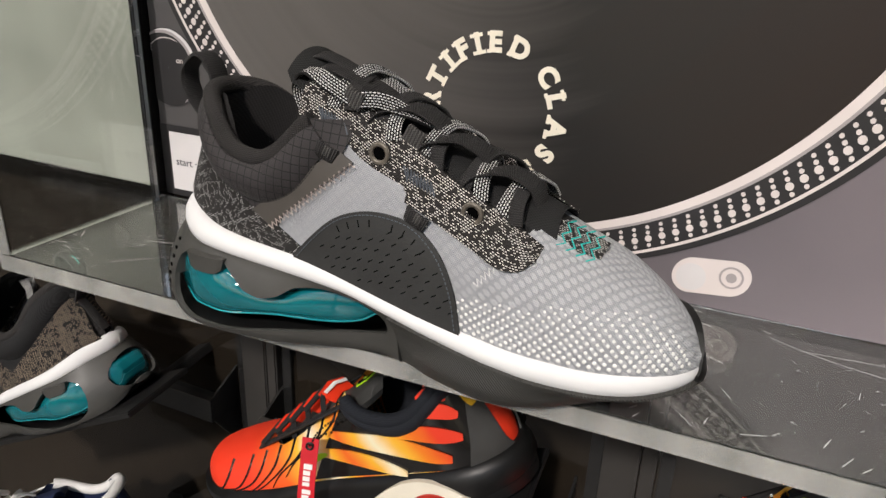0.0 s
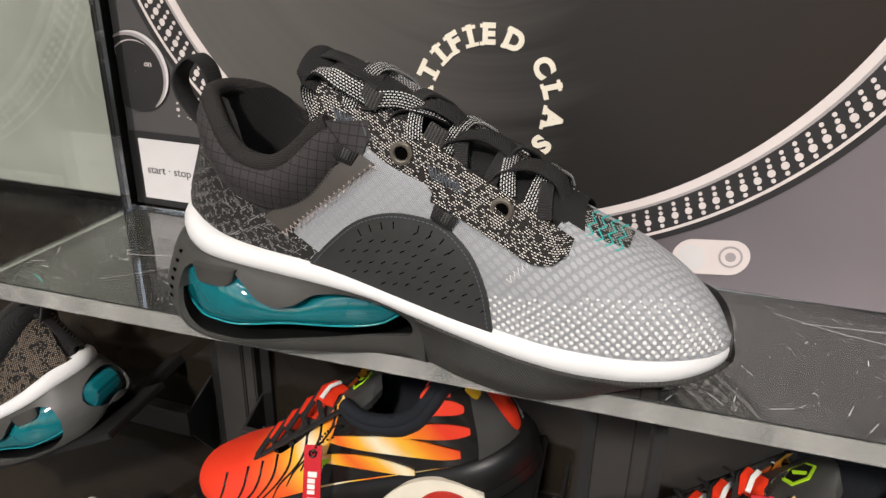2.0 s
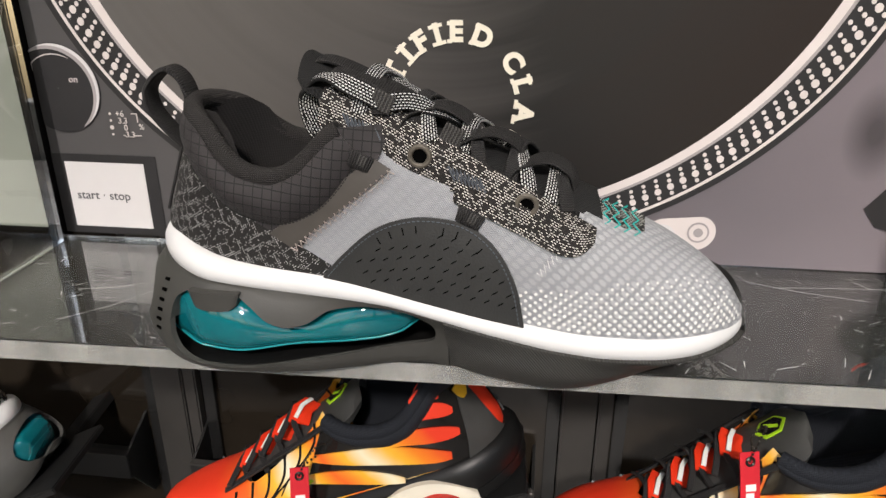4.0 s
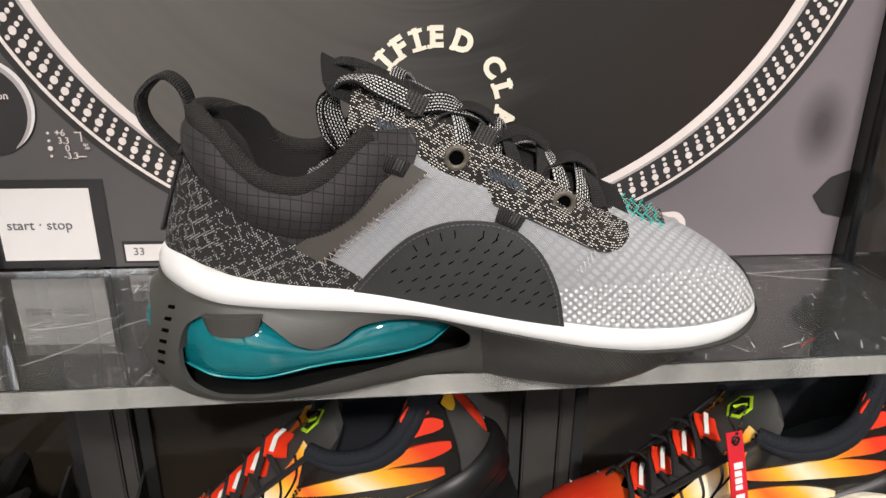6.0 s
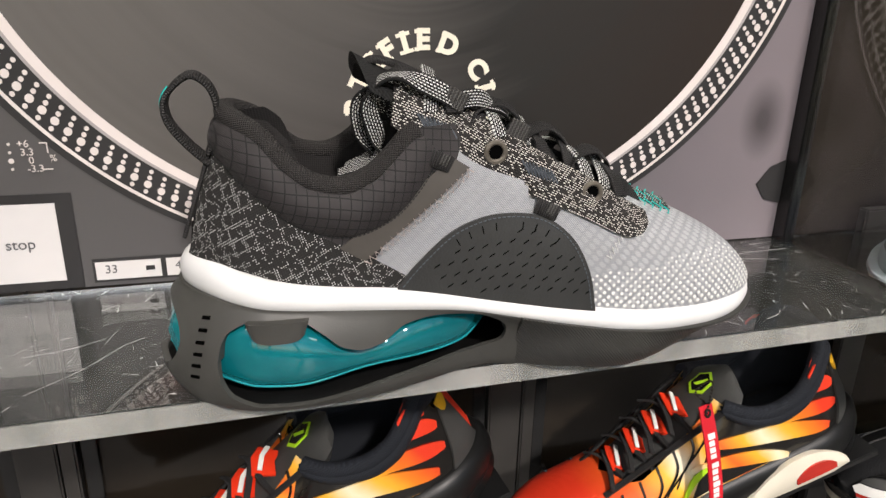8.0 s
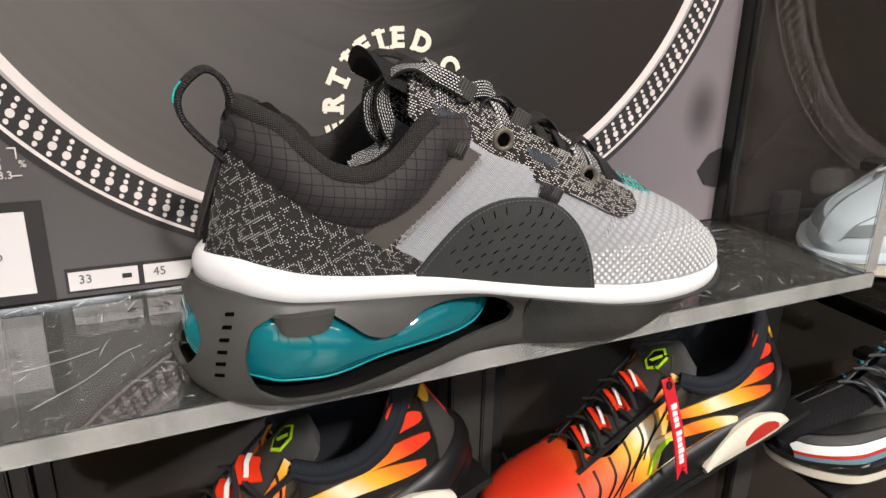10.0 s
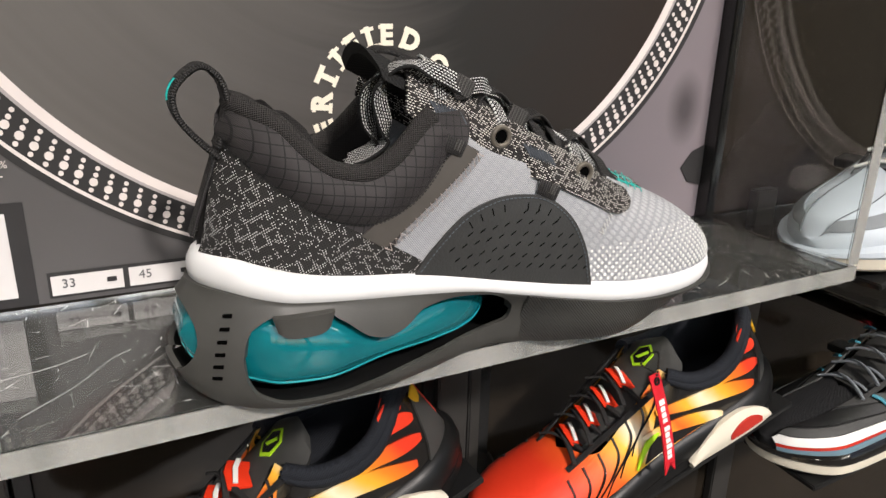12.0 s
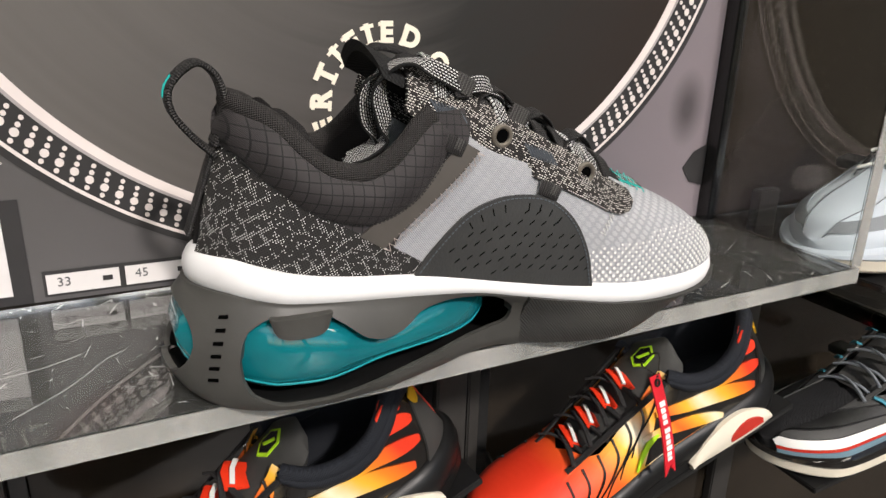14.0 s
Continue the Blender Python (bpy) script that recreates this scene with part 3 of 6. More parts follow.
# unseen bars and beam, added to break up the sky reflected in the cushion
for k, mx in enumerate((-2.4, -1.2, 0.0, 1.2, 2.4)):
    setting("mullion_%d" % (k + 1), box_mesh(mx - 0.06, mx + 0.06, -3.69, -3.61, 0.35, 2.75, 0.004), M["black_steel"], "unseen dark steel mullion added to shape reflections", "mullion")
setting("beam", box_mesh(-3.3, 3.3, -3.69, -3.61, 2.75, 2.90, 0.004), M["black_steel"], "unseen dark steel beam added to shape reflections", "beam")
for lx in (-1.6, 0.1, 1.7):
    for ly in (-1.25, -0.7):
        lamp = thing("ceiling_light", lx, ly, 2.88, "bright white flush ceiling light panel", "ceiling light", "ceiling lights")
        part("diffuser", box_mesh(lx - .45, lx + .45, ly - .09, ly + .09, 2.878, 2.895, 0.003), M["glow"], lamp)
        part("frame", box_mesh(lx - .48, lx + .48, ly - .12, ly + .12, 2.886, 2.9, 0.002), M["white"], lamp)

# ---- the printed panel behind the shelf ----
poster = thing("poster", 0.02, 0.0, 1.0, "printed panel showing a large record player deck behind the acrylic shelf", "poster")
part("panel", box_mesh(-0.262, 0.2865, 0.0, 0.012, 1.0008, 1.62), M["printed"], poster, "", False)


def on_print(p, off):
    return Vector((p[0], -0.0004 - off, p[1]))


CX, CZ = 0.009, 1.2588


def ring_point(r, a):
    """A place on the printed platter; a in degrees, the rim narrower towards the bottom."""
    squeeze = 0.88 - 0.18 * abs(math.sin(radians(a)))**3
    rr = r if r <= 0.242 else 0.242 + (r - 0.242) * squeeze
    return CX + rr * math.cos(radians(a)), CZ + rr * 0.953 * math.sin(radians(a))


def annulus(r0, r1, off, a0=-200.0, a1=20.0, n=150):
    fa = lambda s: ring_point(r0, a0 + (a1 - a0) * s)
    fb = lambda s: ring_point(r1, a0 + (a1 - a0) * s)
    return slab(fa, fb, lambda p, o: on_print(p, o), 0.0003, n, 2, None, off)


disc = [ring_point(0.2420, a) for a in range(0, 360, 3)]
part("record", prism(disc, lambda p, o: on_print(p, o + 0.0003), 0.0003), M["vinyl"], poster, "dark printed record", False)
part("platter_rim", annulus(0.2420, 0.2795, 0.0003), M["print_dark"], poster, "dark printed platter rim", False)
part("platter_edge", annulus(0.2412, 0.2475, 0.0008), M["ring_white"], poster, "cream printed platter edge", False)
part("platter_bevel", annulus(0.2475, 0.2497, 0.0008), M["print_grey"], poster, "", False)
part("platter_line", annulus(0.2720, 0.2744, 0.0008), M["ring_white"], poster, "cream printed thin line", False)
dots = []
for k in range(-112, 12):
    a = -92 + (k + 50) * 1.86
    for r, rad in ((0.2534, 0.0017), (0.2580, 0.0018), (0.2631, 0.0030), (0.2687, 0.0018)):
        skew = -0.42 * math.cos(radians(a)) * (r - 0.2534) / r
        x, z = ring_point(r, a + math.degrees(skew))
        rad *= 0.62 + 0.26 * (1 - abs(math.sin(radians(a)))**3)
        out = [(x + rad * math.cos(t) * (0.8 + 0.2 * abs(math.sin(radians(a)))), z + rad * math.sin(t)) for t in np.linspace(0, 2 * math.pi, 11)[:-1]]
        dots.append(prism(out, lambda p, o: on_print(p, o + 0.0008), 0.0003))
tagged(part("strobe_dots", merged(dots), M["ring_white"], poster, "cream printed strobe dots", False), kind="stuff")

# slogan round the record's middle
word = "ERTIFIED CLASS"
angles = [197, 175.7, 155, 137, 121.5, 106.3, 90.7, 68.6, 0, 36, 16, -7.7, -31, -52.3]
for ch, a in zip(word, angles):
    if ch == " ":
        continue
    bm = lettering(ch, 0.0160, 0.00085)
    serifs = {"I": ((0, 0.0042, 1), (0, 0.0042, -1)), "T": ((0, 0.0034, -1),), "F": ((-0.0024, 0.0032, -1), (-0.0036, 0.0016, 1)), "R": ((-0.0030, 0.0030, -1), (0.0042, 0.0018, -1), (-0.0042, 0.0014, 1)),
              "E": ((-0.0038, 0.0014, 1), (-0.0038, 0.0014, -1)), "D": ((-0.0048, 0.0014, 1), (-0.0048, 0.0014, -1)), "L": ((-0.0022, 0.0032, 1), (-0.0036, 0.0014, -1)), "A": ((-0.0046, 0.0028, -1), (0.0046, 0.0028, -1))}
    for sx, half_w, top in serifs.get(ch, ()):
        zc = 0.0051 * top
        for v4 in ([bm.verts.new((sx + a, -0.00035, zc + b)) for a, b in ((-half_w, -0.0011), (half_w, -0.0011), (half_w, 0.0011), (-half_w, 0.0011))],):
            bm.faces.new(v4)
    m = Matrix.Translation((0.0155 + 0.0412 * math.cos(radians(a)), -0.0012, 1.1005 + 0.0412 * math.sin(radians(a)))) @ Matrix.Rotation(-radians(a - 90), 4, 'Y')
    bmesh.ops.transform(bm, matrix=m, verts=bm.verts[:])
    part("letter", bm, M["cream"], poster, "ivory printed letter", False)


def print_box(name, x0, x1, z0, z1, material, off=0.0005, label=""):
    return part(name, prism([(x0, z0), (x1, z0), (x1, z1), (x0, z1)], lambda p, o: on_print(p, o + off), 0.0004), material, poster, label, False)


def print_word(text, x, z, size, material, bold=0.0):
    bm = lettering(text, size, bold, 0.0002)
    bmesh.ops.translate(bm, vec=(x, -0.0016, z), verts=bm.verts[:])
    part("lettering", bm, material, poster, "", False)


print_box("button_shadow", -0.262, -0.187, 1.0012, 1.0585, M["print_dark"])
print_box("start_button", -0.253, -0.196, 1.0065, 1.053, M["print_label"], 0.001, "pale printed start button")
print_word("start \u00b7 stop", -0.2285, 1.0295, 0.0088, M["print_text"])
for x0, t in ((-0.180, "33"), (-0.141, "45")):
    print_box("speed_recess", x0 - 0.0015, x0 + 0.0375, 1.0035, 1.018, M["print_dark"])
    print_box("speed_button", x0, x0 + 0.036, 1.005, 1.016, M["print_label"], 0.001, "pale printed speed button")
    print_word(t, x0 + 0.0085, 1.0112, 0.0072, M["print_text"])
    print_box("slot", x0 + 0.0275, x0 + 0.0325, 1.0095, 1.0122, M["print_dark"], 0.0014)
for k, t in enumerate(("+6", "3.3", "0", "-3.3")):
    z = 1.0868 - 0.0046 * k
    print_word(t, -0.2065 + 0.0015 * k if t != "0" else -0.2035, z, 0.0056, M["ring_white"])
    rr = 0.0014 if t == "0" else 0.0008
    part("mark", prism([(-0.2135 + rr * math.cos(q), z + rr * math.sin(q)) for q in np.linspace(0, 6.283, 13)[:-1]], lambda p, o: on_print(p, o + 0.001), 0.0004), M["ring_white"], poster, "", False)
print_word("%", -0.1925, 1.0785, 0.0052, M["ring_white"])
print_box("bracket", -0.1985, -0.1945, 1.0868, 1.0874, M["ring_white"], 0.001)
print_box("bracket", -0.1951, -0.1945, 1.0815, 1.0874, M["ring_white"], 0.0011)
print_box("bracket", -0.1985, -0.1935, 1.0722, 1.0728, M["ring_white"], 0.001)
for r0, r1, a0, a1, mt in ((0.0005, 0.0290, 0.0, 360.0, "print_dark"), (0.0215, 0.0222, 60.0, 150.0, "ring_white"), (0.0235, 0.0285, -62.0, 128.0, "print_grey"), (0.0262, 0.0285, -50.0, 112.0, "print_label")):
    rim_at = lambda r, s, a0=a0, a1=a1: (-0.2465 + r * math.cos(radians(a0 + (a1 - a0) * s)), 1.1025 + r * math.sin(radians(a0 + (a1 - a0) * s)))
    thin = lambda s, a0=a0, a1=a1: 1.0 if a1 - a0 > 350 else math.sin(math.pi * s)**0.6
    fa = lambda s, r0=r0, r1=r1: rim_at(r1 - (r1 - r0) * thin(s), s)
    fb = lambda s, r1=r1: rim_at(r1, s)
    keep = slab(fa, fb, lambda p, o: on_print((max(p[0], -0.2618), p[1]), o), 0.0003, 60, 2, None, 0.0006 + 0.0004 * (mt != "print_dark") + 0.0003 * (mt == "print_label"))
    part("dial", keep, M[mt], poster, "", False)
print_word("on", -0.2345, 1.1085, 0.0062, M["ring_white"])
# stylus lamp plate
out = []
for q in np.linspace(0, 2 * math.pi, 40)[:-1]:
    sx = 0.011 if math.cos(q) > 0 else -0.011
    x, z = sx + 0.0112 * math.cos(q), 0.0112 * math.sin(q)
    out.append((0.1585 + x * 0.985 + z * 0.0, 1.0205 + z + x * 0.10))
part("lamp_plate", prism(out, lambda p, o: on_print(p, o + 0.0006), 0.0004), M["ring_white"], poster, "cream printed lamp plate", False)
for x, z, r, mt in ((0.1475, 1.0185, 0.0085, "print_label"), (0.1695, 1.0225, 0.0068, "print_grey"), (0.1695, 1.0225, 0.0056, "ring_white"), (0.1695, 1.0225, 0.0030, "print_grey")):
    part("disc", prism([(x + r * math.cos(q), z + r * math.sin(q)) for q in np.linspace(0, 6.283, 25)[:-1]], lambda p, o, r=r: on_print(p, o + 0.0018 - r * 0.08), 0.0003), M[mt], poster, "", False)
part("tone_arm_base", prism([(0.2862, 1.060), (0.2735, 1.055), (0.2640, 1.0425), (0.2725, 1.031), (0.2862, 1.027)], lambda p, o: on_print(p, o + 0.0006), 0.0004), M["print_dark"], poster, "", False)

# ---- the acrylic tray ----
tray = thing("acrylic_shelf", 0.027, -0.07, SHELF, "thick clear scratched acrylic shelf with upright side panels", "shelf")
TR = Matrix.Translation((0.027, 0, 0)) @ Matrix.Rotation(TW, 4, 'Z') @ Matrix.Translation((-0.027, 0, 0))
part("shelf_board", box_mesh(-0.2655, 0.3010, -0.1390, 0.0045, SHELF - 0.0115, SHELF, 0.0012, TR), M["acrylic_worn"], tray, "clear acrylic board with a polished edge")
part("side_panel", box_mesh(-0.2655, -0.2545, -0.1390, -0.009, SHELF + 0.0002, 1.62, 0.0008, TR), M["acrylic"], tray, "clear acrylic upright")
part("side_panel", box_mesh(0.2900, 0.3010, -0.1390, -0.013, SHELF + 0.0002, 1.62, 0.0008, TR), M["acrylic"], tray, "clear acrylic upright")
part("front_edge", box_mesh(-0.2650, 0.3005, -0.1397, -0.1391, SHELF - 0.0110, SHELF - 0.0005, 0.0, TR), M["edge"], tray, "pale polished front edge")
part("panel_edge", box_mesh(-0.2650, -0.2550, -0.1397, -0.1391, SHELF + 0.0005, 1.62, 0.0, TR), M["edge"], tray, "pale polished front edge")
part("panel_edge", box_mesh(0.2905, 0.3005, -0.1397, -0.1391, SHELF + 0.0005, 1.62, 0.0, TR), M["edge"], tray, "pale polished front edge")
for bx, w in ((-0.2745, 0.008), (0.2868, 0.014)):
    edge = thing("edge_strip", bx, -0.01, SHELF, "black glossy upright strip beside the printed panel", "strip", "edge strips", "structure")
    part("strip", box_mesh(bx, bx + w, -0.012, 0.012, 0.985, 1.62, 0.001), M["black_gloss"], edge)
rs = random.Random(5)
scr = []
for k in range(620):
    x, y = rs.uniform(-0.25, 0.287), rs.uniform(-0.134, -0.006)
    a, ln = rs.uniform(0, 3.14), rs.choice((0.0002, 0.0003, 0.0004, 0.0006, 0.001, 0.002, 0.004)) * rs.uniform(0.6, 1.6)
    w = rs.uniform(0.00008, 0.0002)
    d, e = Vector((math.cos(a), math.sin(a), 0)) * ln, Vector((-math.sin(a), math.cos(a), 0)) * w
    c = Vector((x, y, SHELF + 0.0002))
    scr.append(([c - d - e, c + d - e * 0.3, c + d * 0.9 + e, c - d + e], [(0, 1, 2, 3)]))
for pts in (((-0.19, -0.122), (-0.17, -0.103), (-0.155, -0.082), (-0.146, -0.075)), ((0.195, -0.022), (0.225, -0.034), (0.26, -0.042)), ((0.21, -0.03), (0.25, -0.026), (0.28, -0.024)), ((-0.2, -0.085), (-0.18, -0.08), (-0.165, -0.072))):
    p = smooth_path([(x, y, SHELF + 0.0002) for x, y in pts], 16)
    scr.append(([v for q in p for v in (q, q + Vector((0.0, 0.00032, 0)))], [(2 * i, 2 * i + 2, 2 * i + 3, 2 * i + 1) for i in range(len(p) - 1)]))
tagged(part("scratches", merged(scr), M["scratch"], tray, "fine pale scratches", False), kind="stuff")

# pale panel of the neighbouring bay
bay = thing("neighbour_panel", -0.62, 0.03, 1.0, "pale green-grey panel of the neighbouring display bay", "panel")
part("panel", box_mesh(-1.05, -0.285, 0.03, 0.04, 0.99, 1.62, 0.001), M["pale_panel"], bay)


# ---- shoes ----
class Last:
    """The shape of a shoe: plan, heights and section of its upper and sole. Lateral side is -y, toe is +x."""

    def __init__(self, c, hw, uw, z0, zt, n, x0, x1, u0, u1, lean, lean_z):
        self.c, self.hw, self.uw, self.z0, self.zt, self.n = spline(*c), spline(*hw), spline(*uw), spline(*z0), spline(*zt), spline(*n)
        self.x0, self.x1, self.u0, self.u1, self.lean, self.lean_z = x0, x1, u0, u1, lean, lean_z
        self.rows = []
        pts = []
        for k in range(401):
            x = (x0 + x1) / 2 - (x1 - x0) / 2 * math.cos(math.pi * k / 400)
            pts.append((x, self.half(x, self.hw, x0, x1)))
        ls = [0.0]
        for a, b in zip(pts, pts[1:]):
            ls.append(ls[-1] + math.hypot(b[0] - a[0], b[1] - a[1]))
        self.ps, self.px, self.pw = np.array(ls), np.array([p[0] for p in pts]), np.array([p[1] for p in pts])
        self.length = ls[-1]

    def half(self, x, f, a, b):
        """Half width, rounded off towards both ends."""
        e = 0.05
        r = 1.0
        if x < a + e:
            r = math.sqrt(max(0.0, 1 - (1 - (x - a) / e)**2))
        elif x > b - e:
            r = math.sqrt(max(0.0, 1 - (1 - (b - x) / e)**2))
        return f(x) * r

    def sx(self, x):
        return float(np.interp(x, self.px, self.ps))

    def rim(self, s, side, off, z):
        """A point of the sole's outline, s metres from the heel's middle."""
        s = min(max(s, 0.0), self.length)
        x, w = float(np.interp(s, self.ps, self.px)), float(np.interp(s, self.ps, self.pw))
        x2, w2 = float(np.interp(s + 0.003, self.ps, self.px)), float(np.interp(s + 0.003, self.ps, self.pw))
        x1, w1 = float(np.interp(s - 0.003, self.ps, self.px)), float(np.interp(s - 0.003, self.ps, self.pw))
        if s < 0.003:
            x1, w1 = x2, -w2
        if s > self.length - 0.003:
            x2, w2 = x1, -w1
        t = Vector((x2 - x1, w2 - w1)).normalized()
        nx, nw = -t.y, t.x
        return Vector((x + nx * off, self.c(x) + side * (w + nw * off), z))

    def side(self, x, z, side, off=0.0):
        """A point of the upper above sole height, by its side view."""
        def f(x, z):
            u = x - self.shift(x, z)
            q = min(max((z - self.z0(u)) / (self.zt(u) - self.z0(u)), 0.0), 1.0)
            n = self.n(u)
            return self.c(u) + side * self.half(u, self.uw, self.u0, self.u1) * (1 - q**n)**(1 / n)
        y, h = f(x, z), 0.0012
        dx = (f(x + h, z) - f(x - h, z)) / (2 * h)
        dz = (f(x, z + h) - f(x, z - h)) / (2 * h)
        nrm = Vector((-dx, 1, -dz)) if side > 0 else Vector((dx, -1, dz))
        return Vector((x, y, z)) + nrm.normalized() * off

    def shift(self, x, z):
        k = min(max((self.u0 + 0.075 - x) / 0.06, 0.0), 1.0)
        return self.lean * max(0.0, z - self.lean_z) * k

    def shell(self, side, lim, na, nz, x_from=None, off=0.0):
        """Half of the upper's skin, from the sole up to lim(x)."""
        verts, uv = [], []
        for i in range(na):
            u = (self.u0 + self.u1) / 2 - (self.u1 - self.u0) / 2 * math.cos(math.pi * i / (na - 1))
            u = max(u, x_from) if x_from is not None else u
            w, n = max(self.half(u, self.uw, self.u0, self.u1) + off, 0.0), self.n(u)
            top = lim(u)
            full = top >= self.zt(u) - 1e-6
            qmax = 1.0 if full else (top - self.z0(u)) / (self.zt(u) - self.z0(u))
            tmax = math.asin(min(1.0, qmax)**(n / 2))
            for j in range(nz):
                th = tmax * j / (nz - 1)
                q = math.sin(th)**(2 / n)
                z = self.z0(u) + (self.zt(u) + (off if full else 0) - self.z0(u)) * q
                y = self.c(u) + side * w * max(math.cos(th), 0.0)**(2 / n)
                verts.append(Vector((u + self.shift(u, z), y, z)))
                up = up + (verts[-1] - verts[-2]).length if j else self.z0(u) - self.z0(0.0)
                uv.append((u, up))
        return verts, grid_faces(na, nz), uv


def loop_band(last, profile, n=220):
    """A band all round the sole; profile(s, x) gives (off, z) pairs."""
    verts = []
    rows = 0
    for k in range(2 * n):
        side = -1 if k < n else 1
        f = k / n if k < n else 2 - k / n
        s = last.length * f
        x = float(np.interp(s, last.ps, last.px))
        p = profile(s, x)
        rows = len(p)
        verts += [last.rim(s, side, o, z) for o, z in p]
    return verts, grid_faces(2 * n, rows, 0, True)


def plate(last, off, z_of, n=90):
    """A flat filling inside the sole's outline."""
    verts, faces = [], []
    for k in range(n + 1):
        s = last.length * k / n
        o = off(float(np.interp(s, last.ps, last.px))) if callable(off) else off
        a, b = last.rim(s, -1, o, 0), last.rim(s, 1, o, 0)
        for p in (a, b):
            verts.append(Vector((p.x, p.y, z_of(p.x))))
        if k:
            i = 2 * k
            faces.append((i - 2, i, i + 1, i - 1))
    return verts, faces


def stitches(a, b, count, place, r=0.00035, share=0.6, sides=5):
    """Short thread pieces along a surface curve."""
    f, out = poly([(p[0], p[1], 0) for p in a]), []
    for k in range(count):
        p, q = f((k + 0.5 - share / 2) / count), f((k + 0.5 + share / 2) / count)
        out.append(tube([place((p.x, p.y), b), place(((p.x + q.x) / 2, (p.y + q.y) / 2), b + 0.0002), place((q.x, q.y), b)], r, sides))
    return merged(out)


Z = SHELF
L1 = Last(
    c=((-0.134, -0.112), (-0.10, -0.110), (-0.06, -0.107), (0.0, -0.105), (0.05, -0.107), (0.09, -0.109), (0.12, -0.111), (0.145, -0.115), (0.168, -0.119)),
    hw=((-0.134, 0.038), (-0.10, 0.0425), (-0.06, 0.0465), (0.0, 0.0475), (0.05, 0.0495), (0.09, 0.0490), (0.12, 0.0455), (0.145, 0.041), (0.168, 0.036)),
    uw=((-0.117, 0.030), (-0.08, 0.0355), (-0.04, 0.0395), (0.0, 0.0415), (0.05, 0.0435), (0.09, 0.0435), (0.12, 0.0410), (0.145, 0.037), (0.164, 0.034)),
    z0=((-0.12, 1.056), (-0.09, 1.050), (-0.06, 1.047), (-0.028, 1.044), (0.014, 1.037), (0.063, 1.029), (0.10, 1.026), (0.13, 1.026), (0.164, 1.027)),
    zt=((-0.12, 1.175), (-0.05, 1.170), (-0.02, 1.150), (0.0, 1.126), (0.03, 1.110), (0.06, 1.095), (0.09, 1.0785), (0.105, 1.0720), (0.12, 1.0670), (0.135, 1.060), (0.148, 1.052), (0.158, 1.043), (0.164, 1.034)),
    n=((-0.12, 3.4), (-0.03, 3.2), (0.03, 3.0), (0.09, 2.7), (0.13, 2.4), (0.164, 2.2)),
    x0=-0.134, x1=0.168, u0=-0.1165, u1=0.1655, lean=0.36, lean_z=1.065)

SOLE_BOTTOM = spline((-0.134, Z + 0.014), (-0.125, Z + 0.005), (-0.112, Z + 0.0005), (-0.09, Z), (0.0, Z + 0.0005), (0.03, Z + 0.0005), (0.08, Z), (0.10, Z + 0.0020), (0.125, Z + 0.0085), (0.145, Z + 0.0150), (0.168, Z + 0.0200))
WHITE_LOW = spline((-0.134, 1.0465), (-0.115, 1.0460), (-0.10, 1.0442), (-0.083, 1.0420), (-0.058, 1.0400), (-0.025, 1.0370), (0.0, 1.0345), (0.02, 1.0305), (0.052, 1.0240), (0.08, 1.0190), (0.109, 1.0170), (0.14, 1.0185), (0.168, 1.0225))
WHITE_TOP = spline((-0.134, 1.0610), (-0.115, 1.0602), (-0.10, 1.0575), (-0.076, 1.0528), (-0.058, 1.0505), (-0.028, 1.0480), (0.014, 1.0400), (0.063, 1.0320), (0.093, 1.0290), (0.125, 1.0295), (0.15, 1.0305), (0.168, 1.0320))

shoe = thing("sneaker", 0.0, -0.105, Z, "grey knit sneaker with black collar and teal air cushion", "sneaker")


def lat(p, off):
    return L1.side(p[0], p[1], -1, off)


def med(p, off):
    return L1.side(p[0], p[1], 1, off)


def line(*pts):
    f = poly([(x, z, 0) for x, z in pts])
    return lambda s: (f(s).x, f(s).y)


def soft_line(*pts):
    p = smooth_path([(x, z, 0) for x, z in pts], 60)
    f = poly(p)
    return lambda s: (f(s).x, f(s).y)


# collar's edge height by x; full height forward of the throat
RIM = spline((-0.125, 1.1190), (-0.100, 1.1195), (-0.092, 1.1165), (-0.084, 1.112), (-0.075, 1.1015), (-0.064, 1.0935), (-0.052, 1.0915), (-0.040, 1.096), (-0.030, 1.105), (-0.022, 1.114))


throat = spline((-0.0275, 1.1240), (-0.010, 1.1200), (0.004, 1.1165), (0.022, 1.1065), (0.040, 1.0965), (0.058, 1.0885), (0.072, 1.0815), (0.083, 1.0765), (0.090, 1.0785))


def upper_limit(x):
    return min(RIM(x), L1.zt(x)) if x < -0.022 else min(L1.zt(x), 1.099 + (x + 0.022) * 0.62, throat(x) if x < 0.088 else 2.0)


body = part("upper", merged([L1.shell(-1, upper_limit, 110, 26, -0.052), L1.shell(1, upper_limit, 110, 26, -0.052)]), M["grey_knit"], shoe, "pale grey patterned knit upper")
part("lining", merged([L1.shell(sd, lambda x: min(RIM(x) - 0.001, L1.zt(x)) if x < -0.015 else L1.z0(x) + 0.004, 70, 12, None, -0.0055) for sd in (-1, 1)]), M["lining"], shoe, "black knit lining")
part("insole", plate(L1, -0.017, lambda x: WHITE_TOP(x) - 0.002), M["lining"], shoe)

# midsole
heel_in = spline((-0.134, 0.0112), (-0.122, 0.0088), (-0.105, 0.0046), (-0.085, 0.0010), (-0.06, 0.0), (0.17, 0.0))
